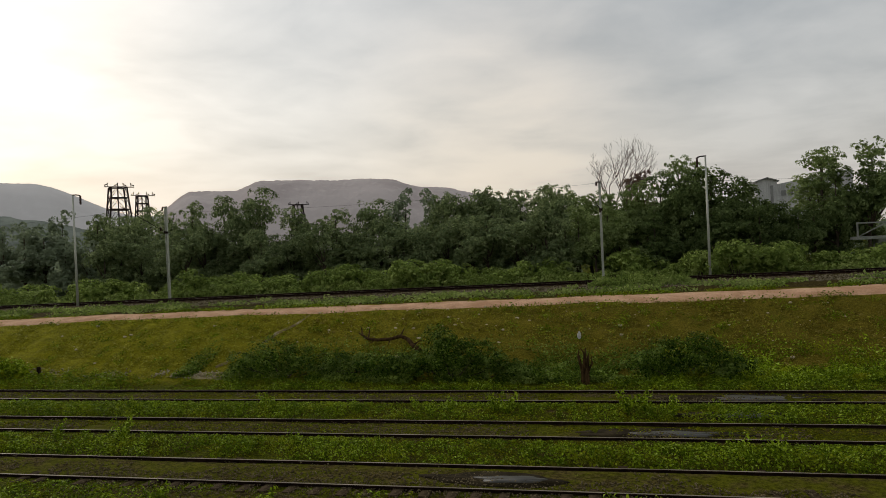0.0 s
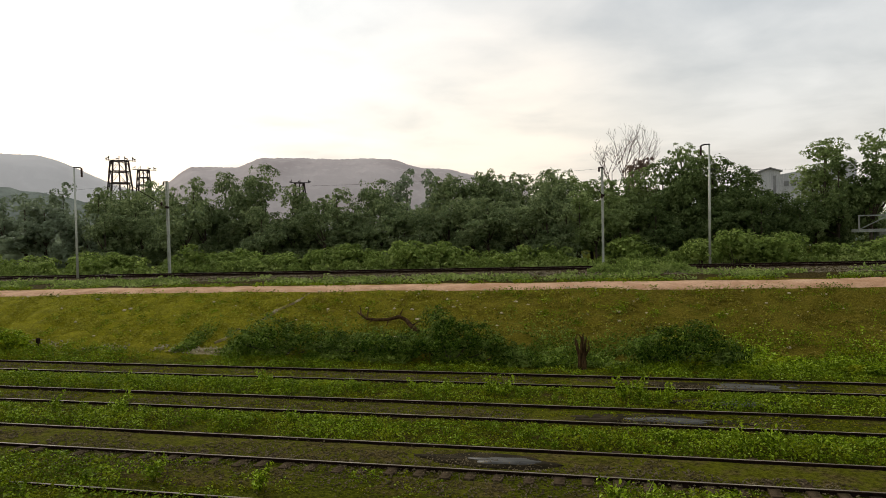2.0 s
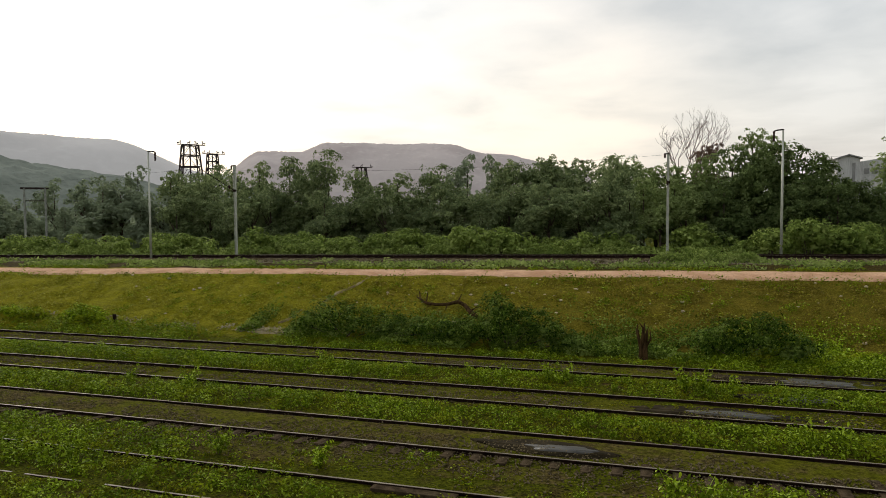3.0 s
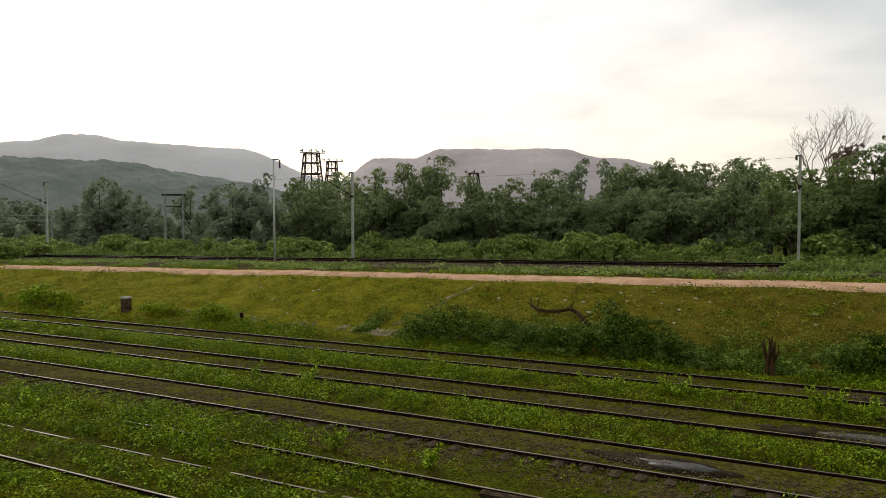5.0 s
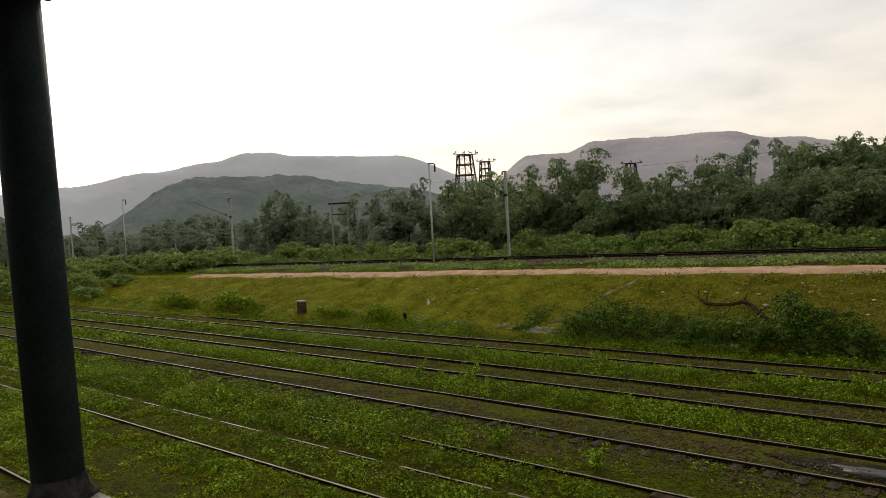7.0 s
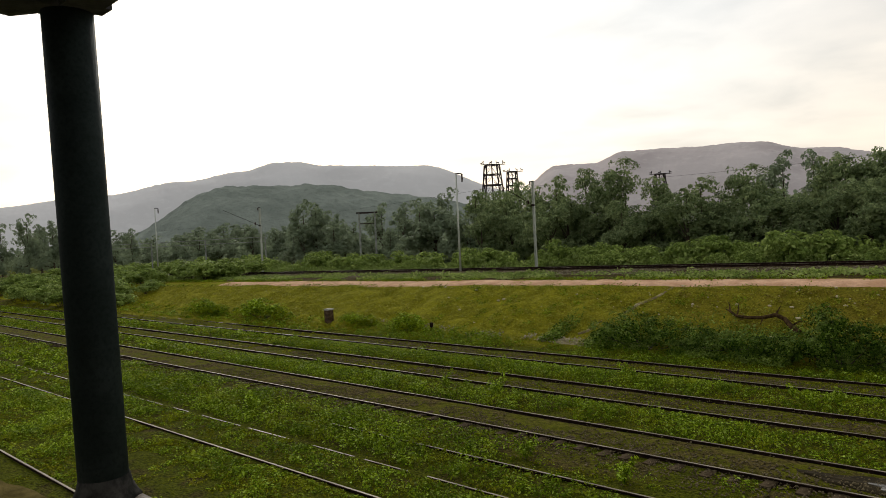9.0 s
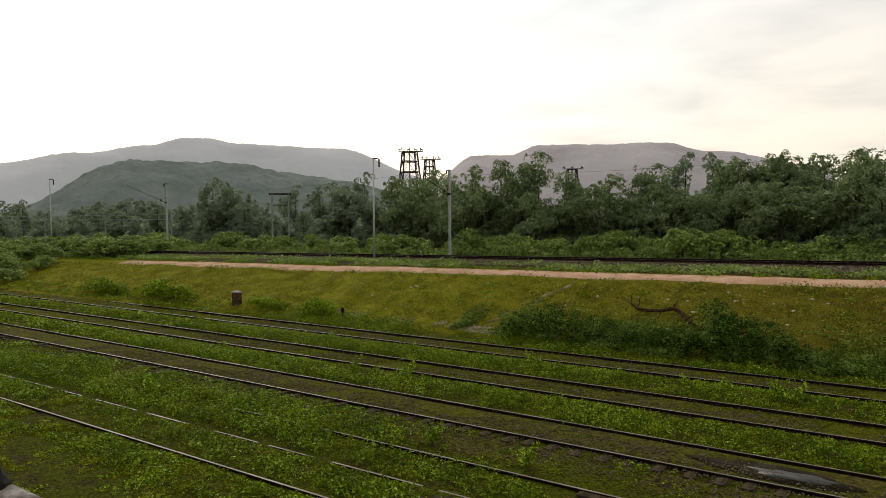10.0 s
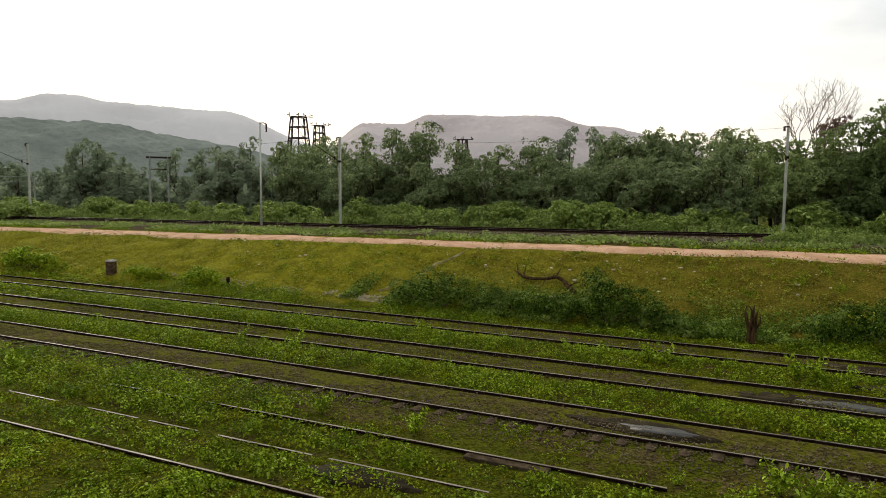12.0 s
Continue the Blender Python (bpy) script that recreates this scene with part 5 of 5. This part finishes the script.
PLANTS = [weed_plant(500 + k) for k in range(3)]
rnd = random.Random(55)
spots = [(-15.6, 20.0, 1.3), (-15.2, 19.6, 1.0), (-18.0, 19.9, 1.1), (-12.5, 24.2, 1.2), (-12.0, 23.9, 1.0), (-3.6, 24.3, 1.2), (-3.1, 24.0, 1.3), (-5.2, 24.1, 1.0), (1.0, 24.0, 1.5), (1.6, 24.2, 1.4), (2.4, 23.8, 1.2), (0.4, 14.6, 1.3), (0.9, 14.4, 1.2), (1.4, 14.7, 1.0), (-7.6, 14.4, 1.1), (-10.5, 14.6, 1.1), (-21.5, 13.4, 1.3), (-22.2, 13.8, 1.1), (-13.5, 12.9, 1.0), (-25.5, 19.5, 1.0), (4.5, 19.2, 1.3), (3.6, 19.5, 1.1), (-6.4, 19.4, 0.8), (-9.2, 19.7, 0.9)]
spots += [(rnd.uniform(-40, 6), rnd.choice((14.4, 19.4, 24.0)) + rnd.uniform(-0.9, 0.9), rnd.uniform(0.5, 0.95)) for _ in range(46)]
for k, (x, y, s) in enumerate(spots):
    p = copy_thing(PLANTS[k % 3], pose(x, y, GROUND, 0, 0, rnd.uniform(0, 360)))
    p.scale = (s, s, s)
for ob in PLANTS:
    for o in (*ob.children_recursive, ob):
        bpy.data.objects.remove(o)

# ---- the shelter in which the camera stands ----
COL = Vector((-2.064, 0.7615, 0))
TOP = H - 0.71              # top of the parapet
DECK = H - 1.55
EAVE = H + 0.672


def shelter():
    cx, cy = COL.x, COL.y
    part_ = lambda name, bm, m, label="", smooth=False: part(name, bm, m, t, label, smooth)
    t = empty("shelter", (0, 0, 0), label="raised station shelter with cement parapet and sheet roof", category="shelter")
    x1 = 5.0
    part_("base", box(cx - 0.05, -3.0, GROUND - 0.3, x1, cy + 0.05, DECK - 0.2), M_deck)
    part_("deck", box(cx - 0.12, -3.05, DECK - 0.2, x1, cy + 0.12, DECK, 0.01), M_deck)
    part_("front_parapet", box(cx - 0.09, cy - 0.085, DECK, x1, cy + 0.085, TOP - 0.05), M_coping)
    part_("side_parapet", box(cx - 0.085, -3.0, DECK, cx + 0.085, cy - 0.086, TOP - 0.05), M_coping)
    part_("front_coping", box(cx - 0.10, cy - 0.10, TOP - 0.05, x1, cy + 0.10, TOP, 0.02), M_coping, "worn pale cement coping")
    part_("side_coping", box(cx - 0.10, -3.0, TOP - 0.05, cx + 0.10, cy - 0.102, TOP, 0.02), M_coping, "worn pale cement coping")
    post = part_("column", tube([(cx + 0.004, cy + 0.011, TOP - 0.06), (cx, cy, H), (cx - 0.004, cy - 0.011, EAVE + 0.05)], 0.067, 28), M_paint, "dark green painted steel pipe column", True)
    part("fillet", tube([(cx + 0.004, cy + 0.011, TOP - 0.005), (cx + 0.004, cy + 0.011, TOP + 0.012), (cx + 0.004, cy + 0.011, TOP + 0.035), (cx + 0.004, cy + 0.011, TOP + 0.065)], [0.098, 0.086, 0.075, 0.0685], 24), M_collar, post, "dark stained cement collar round the column foot", True)
    for px, py in ((x1 - 0.1, cy), (cx, -2.9), (x1 - 0.1, -2.9)):
        part_("column", tube([(px, py, DECK), (px, py, EAVE + 0.05)], 0.0645, 16), M_paint, "dark green painted steel pipe column", True)
    part_("front_beam", box(cx - 0.07, cy - 0.05, EAVE, x1, cy + 0.05, EAVE + 0.06), M_roof)
    part_("side_beam", box(cx - 0.05, -3.0, EAVE, cx + 0.05, cy - 0.051, EAVE + 0.055), M_roof)
    part_("beam_end", box(cx + 0.02, cy + 0.052, EAVE + 0.005, cx + 0.09, cy + 0.075, EAVE + 0.10), M_roof)
    # corrugated sheet, its waves running out over the side
    xs = np.linspace(cx - 0.25, x1 + 0.3, 180)
    ys = np.linspace(-3.4, cy + 0.14, 40)
    X, Y = np.meshgrid(xs, ys)
    wave = 0.026 * np.sin(Y * 2 * math.pi / 0.146)
    Z = EAVE + 0.147 + wave - 0.10 * np.maximum(0, cx + 0.6 - X)
    verts = np.concatenate([np.stack([X, Y, Z], -1).reshape(-1, 3), np.stack([X, Y, Z + 0.008], -1).reshape(-1, 3)])
    k = 180 * 40
    idx = np.arange(k).reshape(40, 180)
    low = np.stack([idx[:-1, :-1], idx[1:, :-1], idx[1:, 1:], idx[:-1, 1:]], -1).reshape(-1, 4)
    edge = np.concatenate([idx[0], idx[1:, -1], idx[-1, -2::-1], idx[-2:0:-1, 0]])
    nxt = np.roll(edge, -1)
    rim = np.stack([edge, nxt, nxt + k, edge + k], -1)
    part_mesh = quick_mesh("roof_sheet", verts, np.concatenate([low, low[:, ::-1] + k, rim]), True)
    link("roof_sheet", part_mesh, M_roof, t, "dark corrugated asbestos roof sheet")
    part_("back_wall", box(cx - 0.05, -3.2, DECK, x1, -3.06, EAVE + 0.1), M_deck)


shelter()


def rain_drop(x):
    """One drop under the front eave."""
    bm = bmesh.new()
    bmesh.ops.create_icosphere(bm, subdivisions=2, radius=0.0026)
    for v in bm.verts:
        v.co.z *= 1.5 if v.co.z < 0 else 2.6
    t = part("rain_drop", bm, M_drop, smooth=True)
    t.location = (x, EAVE_Y, EAVE + 0.11)
    return tagged(t, "clear rain drop falling from the roof edge", "rain drop", "falling rain drops")


def build_drop(nt, out):
    p = surface(nt, out, (0.97, 0.98, 0.98), 0.55, specular=0.5)
    p.inputs["Transmission Weight"].default_value = 0.5


M_drop = material("rain_water", build_drop)
EAVE_Y = COL.y + 0.16
# seconds, place along the eave, height at that moment
FALLS = (
    (1.5, -0.570, 5.760),
    (1.5, -0.560, 5.530),
    (1.5, -0.570, 5.700),
    (2.5, 0.030, 5.940),
    (2.5, -0.580, 5.800),
    (5.5, -0.440, 5.760),
    (5.5, -0.230, 5.730),
    (5.5, -0.450, 5.870),
    (5.5, -0.240, 5.910),
    (7, -0.780, 5.690),
    (7, -0.780, 5.820),
    (7.5, -0.180, 5.820),
    (9.5, -0.590, 5.630),
    (9.5, -0.590, 5.760),
    (0, -0.020, 5.760),
    (11, -0.420, 6.020),
    (7.7, -0.760, 5.580),
    (7.7, -0.200, 5.690),
)
drops = [(rain_drop(x), t, z) for t, x, z in FALLS]


def motions():
    """Drops that let go of the eave and fall to the ground."""
    top = EAVE + 0.11
    for ob, t, z in drops:
        x = ob.location.x
        t0 = t - math.sqrt(2 * (top - z) / 9.81)
        rows = [(0.0, pose(x, EAVE_Y, top - 0.0005))] if t0 > 0.07 else []
        for k in range(19):
            s = k / 15
            if 0 <= t0 + s <= 12:
                rows.append((t0 + s, pose(x, EAVE_Y, max(top - 4.905 * s * s, GROUND + 0.05))))
        if rows[-1][0] < 11.93:
            rows.append((12.0, pose(x, EAVE_Y, GROUND + 0.05)))
        walk(ob, rows)


motions()
